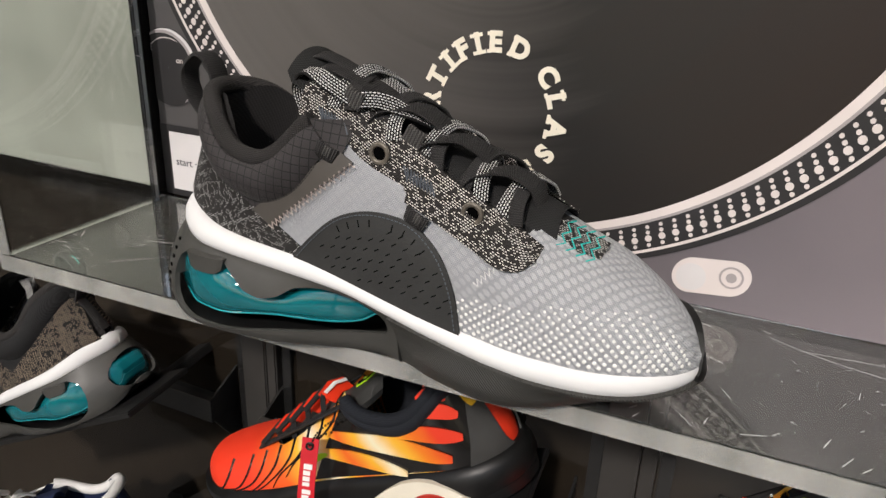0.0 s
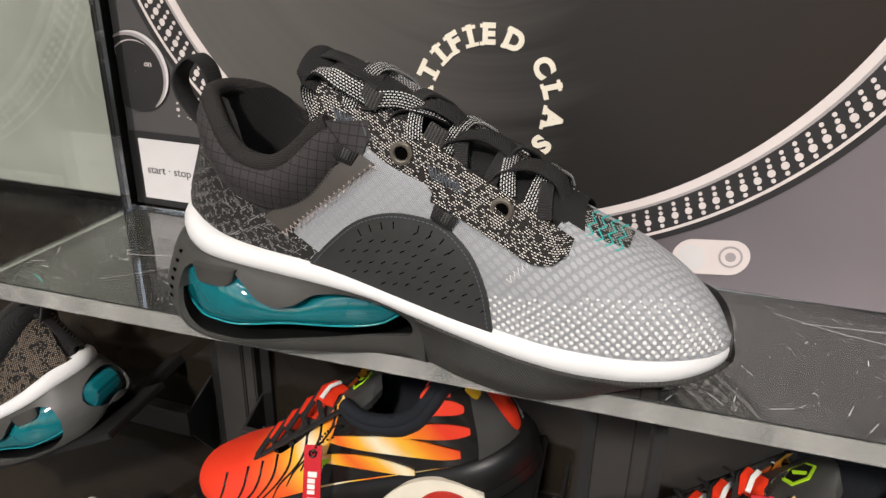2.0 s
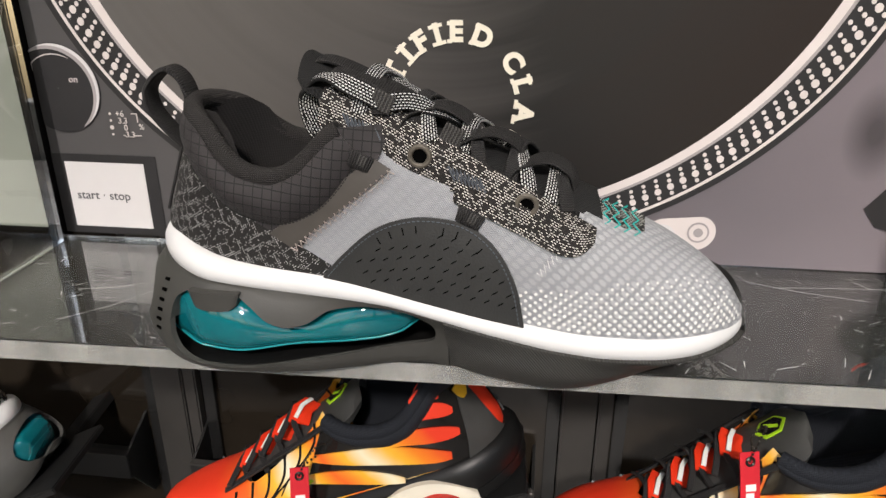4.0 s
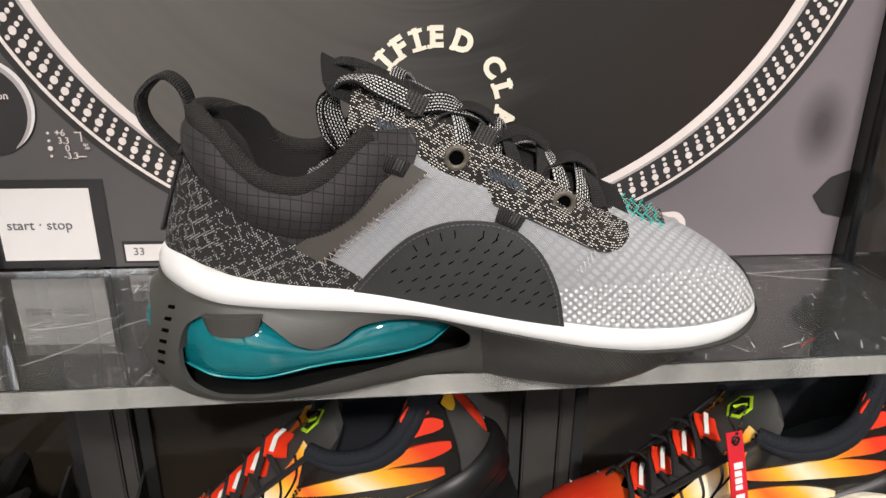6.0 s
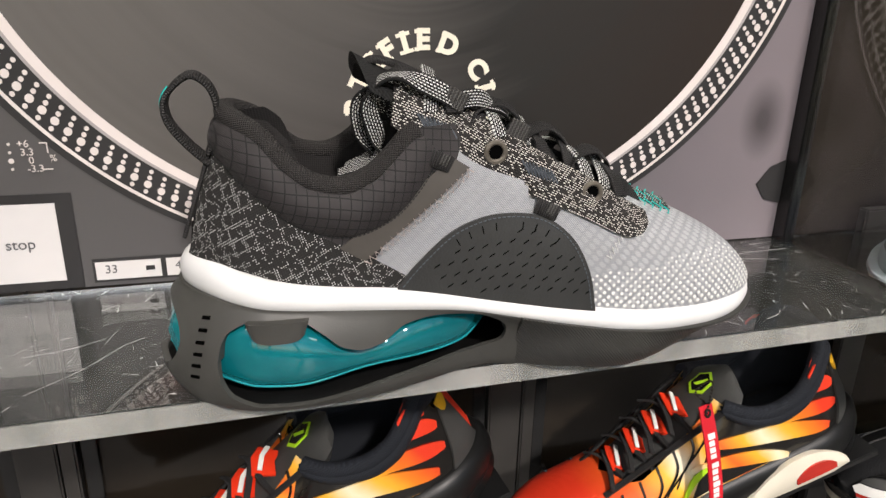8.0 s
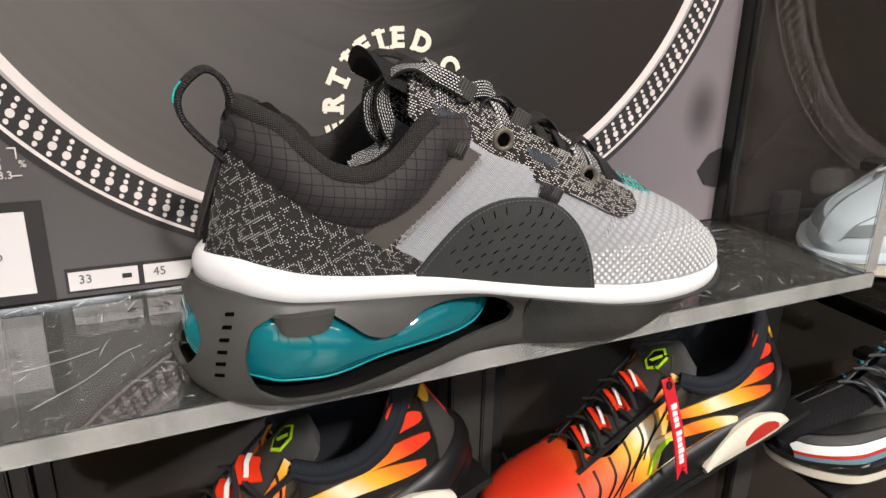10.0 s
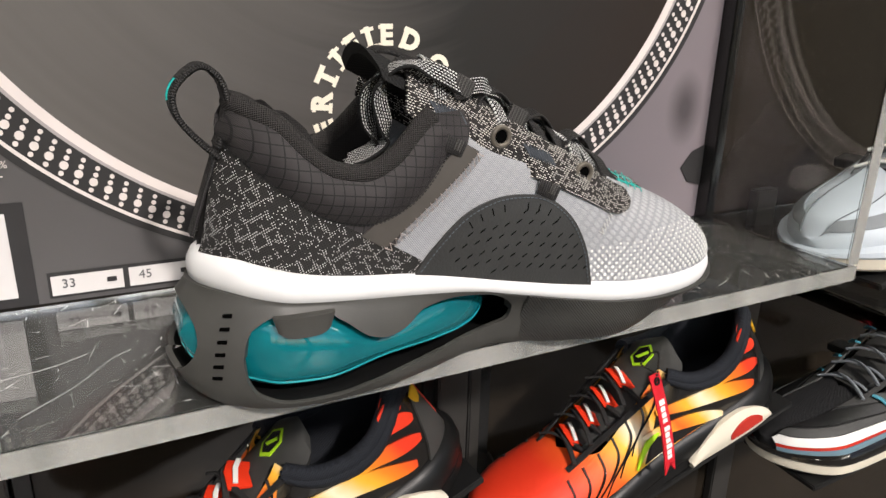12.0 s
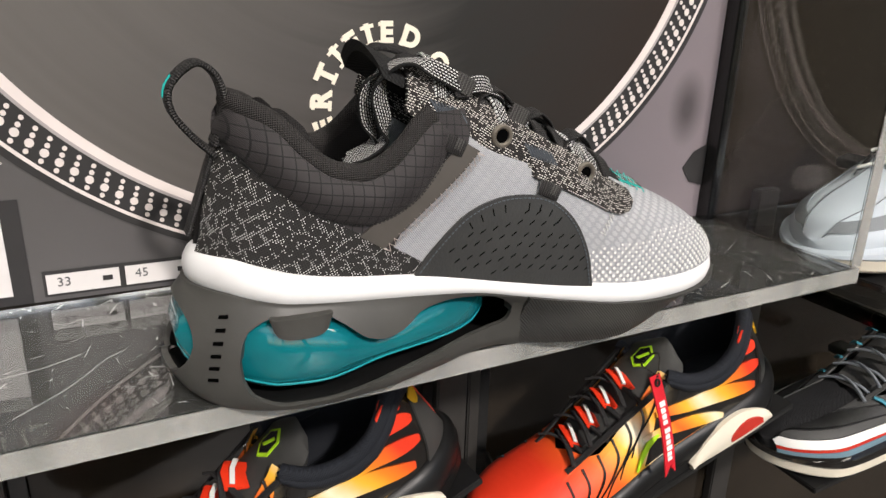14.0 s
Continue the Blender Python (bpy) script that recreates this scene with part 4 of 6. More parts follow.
part("midsole", loop_band(L1, lambda s, x: [(o - heel_in(x) - 0.0028, WHITE_LOW(x) + (WHITE_TOP(x) - WHITE_LOW(x)) * v) for o, v in
     ((-0.012, -0.02), (-0.0012, -0.02), (0.0004, 0.12), (0.0010, 0.35), (0.0006, 0.6), (-0.0010, 0.82), (-0.0032, 0.96), (-0.0056, 1.0), (-0.010, 0.99), (-0.016, 0.90))]), M["foam"], shoe, "thick white foam midsole")
part("midsole_core", plate(L1, -0.0125, lambda x: WHITE_LOW(x) - 0.0004), M["black_rubber"], shoe)

# rubber cage with windows for the cushion
SW0, SW1 = L1.sx(-0.1050), L1.sx(0.0220)
X_CAGE = 0.028
win_top = spline((-0.1050, 1.0220), (-0.1042, 1.0290), (-0.1015, 1.0345), (-0.0915, 1.0392), (-0.0735, 1.0388), (-0.064, 1.0335), (-0.054, 1.0262), (-0.046, 1.0243), (-0.038, 1.0257), (-0.026, 1.0322), (-0.011, 1.0342), (0.008, 1.0325), (0.0140, 1.0300), (0.0195, 1.0262), (0.0215, 1.0235), (0.0220, 1.0205))
win_bot = spline((-0.1050, 1.0220), (-0.1043, 1.0150), (-0.1000, 1.0070), (-0.088, 1.0024), (-0.072, 1.0024), (-0.056, 1.0042), (-0.040, 1.0070), (-0.020, 1.0090), (-0.002, 1.0110), (0.0130, 1.0128), (0.0190, 1.0145), (0.0214, 1.0170), (0.0220, 1.0205))


# the wall leans in below the foam at the waist
waist_in = spline((-0.134, 0.0), (-0.115, -0.0015), (-0.098, -0.0040), (-0.075, -0.0060), (-0.047, -0.0040), (-0.018, 0.0030), (0.004, 0.0105), (0.017, 0.0135), (0.028, 0.0115), (0.05, 0.0050), (0.077, 0.0010), (0.104, 0.0050), (0.125, 0.0080), (0.168, 0.0060))


def cage_edges(s):
    x = float(np.interp(s, L1.ps, L1.px))
    if SW0 < s < SW1:
        return win_bot(x), win_top(x)
    if s < 0.029:
        k = math.sqrt(max(0.0, 1 - (s / 0.029)**2))
        return 1.026 - 0.0165 * k, 1.026 + 0.0155 * k
    mid = 1.0205 if s >= SW1 else 1.026 + (1.0220 - 1.026) * (s - 0.029) / (SW0 - 0.029)
    return mid, mid


def cage(p, off):
    s, z = p
    x = float(np.interp(abs(s), L1.ps, L1.px))
    v = min(max((z - SOLE_BOTTOM(x)) / (WHITE_LOW(x) - SOLE_BOTTOM(x)), 0.0), 1.0)
    under = -0.0018 * max(0.0, 1 - v * 6)**2
    return L1.rim(abs(s), -1 if s <= 0 else 1, off - waist_in(x) * (1 - v**3) + 0.0015 * math.sin(math.pi * v) - 0.0012 * v + under - (heel_in(x) + 0.0022) * max(0.0, v - 0.25)**1.5 * 1.3, z)


def cage_s(f):
    """Rows along the cage from one side round the heel to the other, closer at the windows' ends."""
    send = L1.sx(X_CAGE)
    return -send + 2 * send * f


part("cage_top", slab(lambda f: (cage_s(f), cage_edges(abs(cage_s(f)))[1]), lambda f: (cage_s(f), WHITE_LOW(float(np.interp(abs(cage_s(f)), L1.ps, L1.px))) + 0.0012), cage, 0.0075, 800, 8, None, 0.0005), M["rubber"], shoe, "smooth charcoal rubber cage")
part("cage_base", slab(lambda f: (cage_s(f), SOLE_BOTTOM(float(np.interp(abs(cage_s(f)), L1.ps, L1.px)))), lambda f: (cage_s(f), cage_edges(abs(cage_s(f)))[0]), cage, 0.0028, 800, 8, None, 0.0005), M["rubber"], shoe, "smooth charcoal rubber cage")


def front_s(f):
    a = L1.sx(X_CAGE - 0.001)
    return a + (2 * L1.length - 2 * a) * f


def front(p, off):
    s = p[0]
    sd = -1 if s <= L1.length else 1
    s = s if sd < 0 else 2 * L1.length - s
    x = float(np.interp(s, L1.ps, L1.px))
    v = (p[1] - SOLE_BOTTOM(x)) / max(WHITE_LOW(x) - SOLE_BOTTOM(x), 0.002)
    return L1.rim(s, sd, off - waist_in(x) * (1 - min(max(v, 0.0), 1.0)**3) - 0.005 * max(0.0, 0.45 - v)**1.5 * 2 + 0.001 * math.sin(math.pi * min(max(v, 0), 1)), p[1])


def fx(f):
    s = front_s(f)
    s = s if s <= L1.length else 2 * L1.length - s
    return float(np.interp(s, L1.ps, L1.px))


part("forefoot_rubber", slab(lambda f: (front_s(f), SOLE_BOTTOM(fx(f))), lambda f: (front_s(f), WHITE_LOW(fx(f)) + 0.0012), front, 0.005, 240, 10), M["ridged"], shoe, "finely ridged charcoal rubber wall")
part("outsole", merged([plate(L1, lambda x: -0.0035 - waist_in(x), lambda x: SOLE_BOTTOM(x) + 0.0004), plate(L1, lambda x: -0.0035 - waist_in(x), lambda x: SOLE_BOTTOM(x) + 0.0016)]), M["black_rubber"], shoe)
part("toe_bumper", slab(lambda f: (L1.length + (f - 0.16) * 0.07, SOLE_BOTTOM(0.16) + 0.001), lambda f: (L1.length + (f - 0.16) * 0.07, 1.0225 + 0.022 * math.sin(math.pi * min(max(f, 0.02), 0.98))**0.7), lambda p, o: front((p[0], p[1]), o - 0.24 * max(0.0, p[1] - 1.020)), 0.004, 30, 8, None, 0.0008), M["black_rubber"], shoe, "black rubber toe bumper")

# teal cushion
bag_lo = spline((-0.1275, 1.0260), (-0.1255, 1.0165), (-0.119, 1.0090), (-0.105, 1.0045), (-0.090, 1.0018), (-0.076, 1.0020), (-0.062, 1.0050), (-0.048, 1.0085), (-0.038, 1.0092), (-0.025, 1.0085), (-0.010, 1.0092), (0.004, 1.0120), (0.010, 1.0170), (0.016, 1.0215))
bag_hi = spline((-0.1275, 1.0280), (-0.1255, 1.0345), (-0.119, 1.0385), (-0.105, 1.0405), (-0.090, 1.0415), (-0.076, 1.0400), (-0.062, 1.0340), (-0.048, 1.0270), (-0.038, 1.0275), (-0.025, 1.0340), (-0.010, 1.0368), (0.004, 1.0350), (0.010, 1.0310), (0.016, 1.0230))
bag_in = spline((-0.134, 0.0045), (-0.118, 0.0040), (-0.105, 0.0020), (-0.09, -0.0022), (-0.07, -0.0040), (-0.048, 0.0), (-0.035, 0.0020), (-0.020, 0.0035), (-0.008, 0.0060), (0.008, 0.0130), (0.016, 0.0210))
bag_z = lambda x: (bag_lo(x) + bag_hi(x)) / 2
bag_r = lambda x: (bag_hi(x) - bag_lo(x)) / 2


def cushion():
    verts, n, m = [], 90, 36
    for i in range(n):
        x = -0.1275 + 0.1435 * (0.5 - 0.5 * math.cos(math.pi * i / (n - 1)))
        w = max(L1.half(x, L1.hw, L1.x0, L1.x1) - 0.0012 - bag_in(x), 0.0015)
        r = bag_r(x)
        for j in range(m):
            a = 2 * math.pi * j / m
            ca, sa = math.cos(a), math.sin(a)
            verts.append(Vector((x, L1.c(x) + w * math.copysign(abs(ca)**0.42, ca), bag_z(x) + r * math.copysign(abs(sa)**0.72, sa))))
    f = [(i * m + j, i * m + (j + 1) % m, (i + 1) * m + (j + 1) % m, (i + 1) * m + j) for i in range(n - 1) for j in range(m)]
    return verts, f + [tuple(range(m))[::-1], tuple((n - 1) * m + j for j in range(m))]


bag = part("air_cushion", cushion(), M["bag"], shoe, "glossy translucent teal air cushion")
seam_path = []
for sd in (-1, 1):
    xs = np.linspace(-0.1265, 0.0145, 60) if sd < 0 else np.linspace(0.0145, -0.1265, 60)
    for x in xs:
        w = max(L1.half(x, L1.hw, L1.x0, L1.x1) - 0.0017, 0.0015)
        seam_path.append(Vector((x, L1.c(x) + sd * (w - bag_in(x) - 0.0008) * 0.985, bag_z(x) - bag_r(x) * 0.62)))
part("seam", tube(seam_path, 0.00050, 6, True), M["bag_seam"], bag, "pale teal weld seam")
for sd in (-1, 1):
    pl = lambda p, o, sd=sd: L1.rim(p[0], sd, o + 0.0010, p[1])
    part("plunger", slab(lambda f: (L1.sx(-0.092 + 0.0215 * f), 1.0305 + 0.0026 * abs(2 * f - 1)**4), lambda f: (L1.sx(-0.094 + 0.0255 * f), 1.0395), pl, 0.006, 16, 6, lambda s, v: 0.002 * math.sin(math.pi * s)**0.4), M["rubber"], shoe, "charcoal rubber block above the cushion")

# raised marks down the cage beside the window (plain bars)
for k in range(6):
    z = 1.0130 + 0.0050 * k
    s0 = 0.0390 + 0.0006 * k
    for q0, q1, dz in ((-0.0022, 0.0022, 0.0),):
        out = [(-(s0 + q0), z + dz), (-(s0 + q1), z + dz + 0.0004), (-(s0 + q1), z + dz + 0.0018), (-(s0 + q0), z + dz + 0.0012)]
        part("emblem_bar", prism(out, lambda p, o: cage(p, o + 0.0011), 0.0006), M["slit"], shoe, "", False)

# heel mesh, collar padding, tape, patch
seam_hi = soft_line((-0.1035, 1.1050), (-0.0985, 1.1000), (-0.090, 1.0915), (-0.074, 1.0805), (-0.057, 1.0705), (-0.039, 1.0610), (-0.026, 1.0530))
white_edge = lambda a, b: (lambda s: (a + (b - a) * s, WHITE_TOP(a + (b - a) * s) - 0.0045))
for sd, pl in ((-1, lat), (1, med)):
    part("heel_panel", slab(lambda s: (-0.1162 + 0.0919 * s**1.5, WHITE_TOP(-0.1162 + 0.0919 * s**1.5) - 0.0045), lambda s: (seam_hi(s**1.2)[0], seam_hi(s**1.2)[1]), pl, 0.002, 70, 20, None, 0.0012), M["heel_mesh"], shoe, "black mesh heel panel flecked with pale dots")
rim_line = lambda s: ((-0.0965 + 0.0775 * s), RIM(-0.0965 + 0.0775 * s) - 0.0005)
pad_low = soft_line((-0.1035, 1.1045), (-0.097, 1.0995), (-0.088, 1.0905), (-0.074, 1.0795), (-0.060, 1.0735), (-0.046, 1.0725), (-0.030, 1.0800), (-0.018, 1.0930), (-0.0115, 1.1050))
for sd, pl in ((-1, lat), (1, med)):
    part("collar_padding", slab(pad_low, rim_line, pl, 0.002, 80, 24, lambda s, v: 0.0065 * math.sin(math.pi * min(1, v * 0.8 + 0.02))**0.8 * math.sin(math.pi * (0.1 + 0.85 * s))**0.5, 0.0008), M["ripstop"], shoe, "black ripstop padded collar")
    part("quarter", slab(lambda s: (-0.098 + 0.058 * s, seam_hi(0.18 + 0.62 * s)[1] - 0.003), lambda s: (pad_low(0.12 + 0.86 * s)[0], pad_low(0.12 + 0.86 * s)[1] + 0.002), pl, 0.0015, 50, 10, None, 0.0010), M["ripstop"], shoe, "black ripstop quarter")
path = []
for sd in (-1, 1):
    xs = np.linspace(-0.019, -0.0985, 60) if sd < 0 else np.linspace(-0.0985, -0.019, 60)
    for x in xs:
        p = L1.side(x, RIM(x) - 0.0015, sd, 0.0)
        path.append(Vector((p.x + 0.0, p.y + (-sd) * 0.0012, RIM(x) + 0.0012)))
path = [sum((path[min(max(i + d, 0), len(path) - 1)] for d in range(-3, 4)), Vector()) / 7 for i in range(len(path))]
part("collar_roll", tube(path, lambda s: 0.0047, 12), M["collar_knit"], shoe, "rounded black knit collar edge")
part("seam_stitching", stitches([pad_low(k / 40) for k in range(41)], 0.0016, 64, lat), M["thread_dark"], shoe)
part("tape", slab(line((-0.054, 1.0675), (-0.006, 1.1035)), line((-0.0435, 1.0610), (0.0025, 1.0985)), lat, 0.001, 24, 6, None, 0.0018), M["strip"], shoe, "taupe tape strip")
zig = []
for k in range(40):
    s = k / 39
    x, z = -0.0435 + 0.046 * s, 1.0610 + 0.0375 * s
    d = 0.0026 if k % 2 else -0.0006
    zig.append(lat((x + d * 0.62, z - d * 0.78), 0.0022))
part("zigzag_stitch", tube(zig, 0.00033, 5), M["thread_pale"], shoe, "pale zigzag stitching")
zig = []
for k in range(17):
    s = k / 16
    d = 0.0018 if k % 2 else -0.0012
    zig.append(lat((0.0685 + 0.012 * s + d * 0.6, 1.0555 + 0.0145 * s - d * 0.8), 0.0007))
part("zigzag_stitch", tube(zig, 0.0003, 5), M["dot"], shoe, "white zigzag stitching")
arc = soft_line((-0.0295, 1.0480), (-0.020, 1.0590), (-0.006, 1.0715), (0.009, 1.0775), (0.0235, 1.0785), (0.038, 1.0755), (0.051, 1.0650), (0.0595, 1.0490), (0.0635, 1.0310))
base_line = lambda s: (-0.0295 + 0.093 * s, WHITE_TOP(-0.0295 + 0.093 * s) - 0.0040)
patch = part("side_patch", slab(base_line, arc, lat, 0.0015, 70, 16, None, 0.0020), M["leather"], shoe, "charcoal embossed half-round side patch")
inset = lambda s: (arc(s)[0] + (0.017 - arc(s)[0]) * 0.045, arc(s)[1] + (1.045 - arc(s)[1]) * 0.045)
part("stitching", stitches([inset(k / 60) for k in range(61)], 0.0023, 58, lat, 0.0003), M["thread_grey"], patch)
slits = []
for r in range(7):
    for k in range(13):
        x = -0.012 + 0.0062 * k + 0.0028 * (r % 2)
        z = 1.0685 - 0.0052 * r + 0.0009 * (6 - abs(k - 5)) - 0.0022
        s = (x + 0.0295) / 0.093
        if not 0.1 < s < 0.97:
            continue
        best = min((abs(arc(j / 60)[0] - x), arc(j / 60)[1]) for j in range(61))[1]
        if z > best - 0.0075 or z < WHITE_TOP(x) + 0.0025:
            continue
        slits.append(prism([(x - 0.0014, z - 0.0011), (x + 0.0010, z + 0.0003), (x + 0.0014, z + 0.0011), (x - 0.0010, z - 0.0003)], lambda p, o: lat(p, o + 0.0022), 0.0003))
tagged(part("perforated_field", merged(slits), M["slit"], patch, "", False), kind="stuff")
for k in range(9):
    if k in (4,):
        continue
    s = 0.26 + 0.054 * k
    x, z = arc(s)[0] + (0.017 - arc(s)[0]) * 0.15, arc(s)[1] + (1.043 - arc(s)[1]) * 0.15
    t = math.atan2(arc(s + 0.02)[1] - arc(s - 0.02)[1], arc(s + 0.02)[0] - arc(s - 0.02)[0])
    rot2 = lambda a, b: (x + a * math.cos(t) - b * math.sin(t), z + a * math.sin(t) + b * math.cos(t))
    part("debossed_bar", prism([rot2(-0.0015, -0.0017), rot2(-0.0010, -0.0017), rot2(-0.0010, 0.0017), rot2(-0.0015, 0.0017)], lambda p, o: lat(p, o + 0.0022), 0.0003), M["slit"], patch, "", False)

# print dots over the toe
dots = []
su0, su1 = L1.sx(0.058), L1.length
for r in range(15):
    for k in range(60):
        f = L1.sx(0.060) + 0.0044 * k + 0.0022 * (r % 2)
        if f > su1 + 0.03:
            continue
        sd = -1
        if f > su1:
            f, sd = 2 * su1 - f, 1
        x = min(float(np.interp(f, L1.ps, L1.px)) - 0.003, 0.1625)
        z = WHITE_TOP(x) + 0.0012 + 0.0020 * r
        top = 1.0485 + 0.02 * max(0, x - 0.06) + (x > 0.1) * 0.004
        if z > min(top, L1.zt(x) - 0.004):
            continue
        rad = 0.00098 * (1 - 0.45 * r / 15)
        p = L1.side(x, z, sd, 0.0004)
        nrm = (L1.side(x, z, sd, 0.0014) - p).normalized()
        a = nrm.orthogonal().normalized()
        b = nrm.cross(a)
        vs = [p + (a * math.cos(q) + b * math.sin(q)) * rad for q in np.linspace(0, 6.2832, 9)[:-1]] + [p + nrm * 0.0006]
        dots.append((vs, [(j, (j + 1) % 8, 8) for j in range(8)]))
tagged(part("print_dots", merged(dots), M["dot"], shoe, "raised white print dots over the toe"), kind="stuff")

# eyestay
stay_low = soft_line((-0.0305, 1.1165), (-0.018, 1.1085), (0.0, 1.0985), (0.015, 1.0905), (0.038, 1.0825), (0.062, 1.0715), (0.0765, 1.0645), (0.0860, 1.0640), (0.0925, 1.0680))
stay_hi = soft_line((-0.0275, 1.1340), (-0.010, 1.1300), (0.004, 1.1225), (0.022, 1.1115), (0.040, 1.1015), (0.058, 1.0925), (0.072, 1.0845), (0.083, 1.0780), (0.0935, 1.0725))
stay_flat = lambda p, o: Vector((p[0], -0.1375 + 0.55 * max(0.0, p[0] - 0.055)**1.15 + 0.14 * (p[1] - 1.10), p[1])) + Vector((0, -o, 0.15 * o)) + Vector((0, 0.012 * max(0.0, min(1.0, (p[1] - stay_mid(p[0])) / 0.018)) ** 2, 0))


def stay_lat(p, o):
    """The eyestay's face, never below the knit that it is sewn on."""
    q = stay_flat(p, o)
    if p[0] > 0.03 and p[1] < L1.zt(p[0]) - 0.001:
        q.y = min(q.y, L1.side(p[0], p[1], -1, 0.0).y + 0.0012 - o)
    return q


stay_mid = spline((-0.03, 1.122), (0.0, 1.108), (0.04, 1.090), (0.09, 1.070))
eyestay = part("eyestay", slab(stay_low, stay_hi, stay_lat, 0.0022, 80, 14, None, 0.0030), M["eyestay"], shoe, "black and pale flecked woven eyestay")
stay_med = lambda p, o: Vector((p[0], -2 * 0.1065 - stay_lat(p, 0).y + 0.002, p[1])) + Vector((0, o, 0))
part("quarter_top", slab(line((-0.030, 1.094), (-0.004, 1.1005)), line((-0.026, 1.1165), (0.002, 1.1165)), lat, 0.001, 20, 8, None, 0.0014), M["ripstop"], shoe, "black ripstop facing under the eyestay")
part("eyestay", slab(stay_low, stay_hi, stay_med, 0.0022, 60, 10, None, 0.0030), M["eyestay"], shoe, "black and pale flecked woven eyestay")
for x, z in ((0.0150, 1.1040), (0.0620, 1.0840)):
    c = stay_lat((x, z), 0.0036)
    ring = [c + Vector((0.0043 * math.cos(q), -0.0002, 0.0043 * math.sin(q))) for q in np.linspace(0, 6.2832, 25)[:-1]]
    ey = part("eyelet", tube(ring, 0.0012, 8, True), M["eyelet"], eyestay, "dull bronze eyelet ring")
    part("hole", prism([(0.0034 * math.cos(q), 0.0034 * math.sin(q)) for q in np.linspace(0, 6.2832, 17)[:-1]], lambda p, o: c + Vector((p[0], -o - 0.0001, p[1])), 0.0004), M["slit"], ey, "", False)
for x, z in ((-0.013, 1.1175), (0.0335, 1.0965)):
    hatch = []
    for k in range(9):
        a = stay_lat((x - 0.006 + 0.0017 * k, z + 0.0035 - 0.0006 * k), 0.0035)
        b = stay_lat((x - 0.003 + 0.0017 * k, z - 0.0025 - 0.0006 * k), 0.0035)
        hatch += [a, b]
    part("bar_tack", tube(hatch, 0.0005, 5), M["thread_grey"], eyestay, "slate stitched bar tack")
for x, z in ((-0.0115, 1.1035), (0.0375, 1.0800)):
    c0 = [lat((x - 0.005 + 0.010 * k / 6, z + 0.0012 - 0.0045 * k / 6), 0.0030 if 0 < k < 6 else 0.0018) for k in range(7)]
    tab = part("lace_tab", ribbon(c0, 0.0072, 0.0014, (0.35, 0, 1)), M["webbing"], shoe, "black webbing loop tab")
    part("tack", ribbon([lat((x + 0.001 * k, z - 0.0002 - 0.0005 * k), 0.0040) for k in range(4)], 0.0050, 0.0006, (0.35, 0, 1)), M["webbing_grey"], tab)

# toe end of the lacing, teal stitched
tl = [Vector((0.089, -0.118, 1.0785)), Vector((0.098, -0.118, 1.0742)), Vector((0.107, -0.118, 1.0712)), Vector((0.1165, -0.118, 1.0678))]
tag_ob = part("toe_tab", ribbon(tl, 0.019, 0.0022, (0.1, 1, 0.30)), M["eyestay"], shoe, "black tab with teal stitches")
for k in range(4):
    zz = []
    for j in range(6):
        y = -0.1285 + 0.0042 * j
        x = 0.0985 + 0.0046 * k + (0.0018 if j % 2 else -0.0012)
        zz.append(Vector((x, y, 1.0742 - 0.350 * (x - 0.098) + 0.30 * (y + 0.118) + 0.0013)))
    part("teal_stitch", tube(zz, 0.00045, 5), M["thread_teal"], tag_ob, "teal thread")

# tongue and laces
tongue = []
for k in range(30):
    s = k / 29
    x, z = 0.095 - 0.137 * s, 1.078 + 0.054 * s + 0.008 * s * s
    for j in range(13):
        v = j / 12 * 2 - 1
        tongue.append(Vector((x + 0.002 * v * v, -0.107 + (0.020 + 0.005 * s) * v, z + 0.004 - 0.009 * v * v)))
tv, tf = tongue, grid_faces(30, 13)
tv2 = [v + Vector((0.002, 0, -0.005)) for v in tv]
part("tongue", (tv + tv2, tf + [tuple(i + 390 for i in q[::-1]) for q in tf] + [(i * 13 + o, (i + 1) * 13 + o, 390 + (i + 1) * 13 + o, 390 + i * 13 + o) for i in range(29) for o in (0, 12)] + [(29 * 13 + j, 29 * 13 + j + 1, 390 + 29 * 13 + j + 1, 390 + 29 * 13 + j) for j in range(12)]), M["tongue"], shoe, "black padded mesh tongue")
topz = spline((-0.04, 1.143), (-0.02, 1.137), (0.0, 1.1275), (0.03, 1.1125), (0.06, 1.0985), (0.09, 1.0840))
for k, (x, dx) in enumerate(((-0.008, 0.010), (0.014, 0.010), (0.036, 0.010), (0.058, 0.010), (0.076, 0.008))):
    z = topz(x)
    for flip in (1, -1):
        pts = [(x - dx * 0.5 * flip, -0.1355, z - 0.0105), (x - dx * 0.3 * flip, -0.128, z - 0.002), (x, -0.108, z + 0.0035 + 0.0015 * flip), (x + dx * 0.5 * flip, -0.088, z - 0.002), (x + dx * 0.7 * flip, -0.079, z - 0.010)]
        pth = smooth_path(pts, 20)
        part("lace", ribbon(pth, 0.0066, 0.0017, (1, 0.0, -0.5)), M["lace" if (k + (flip > 0)) % 2 else "webbing"], shoe, "flat flecked lace")
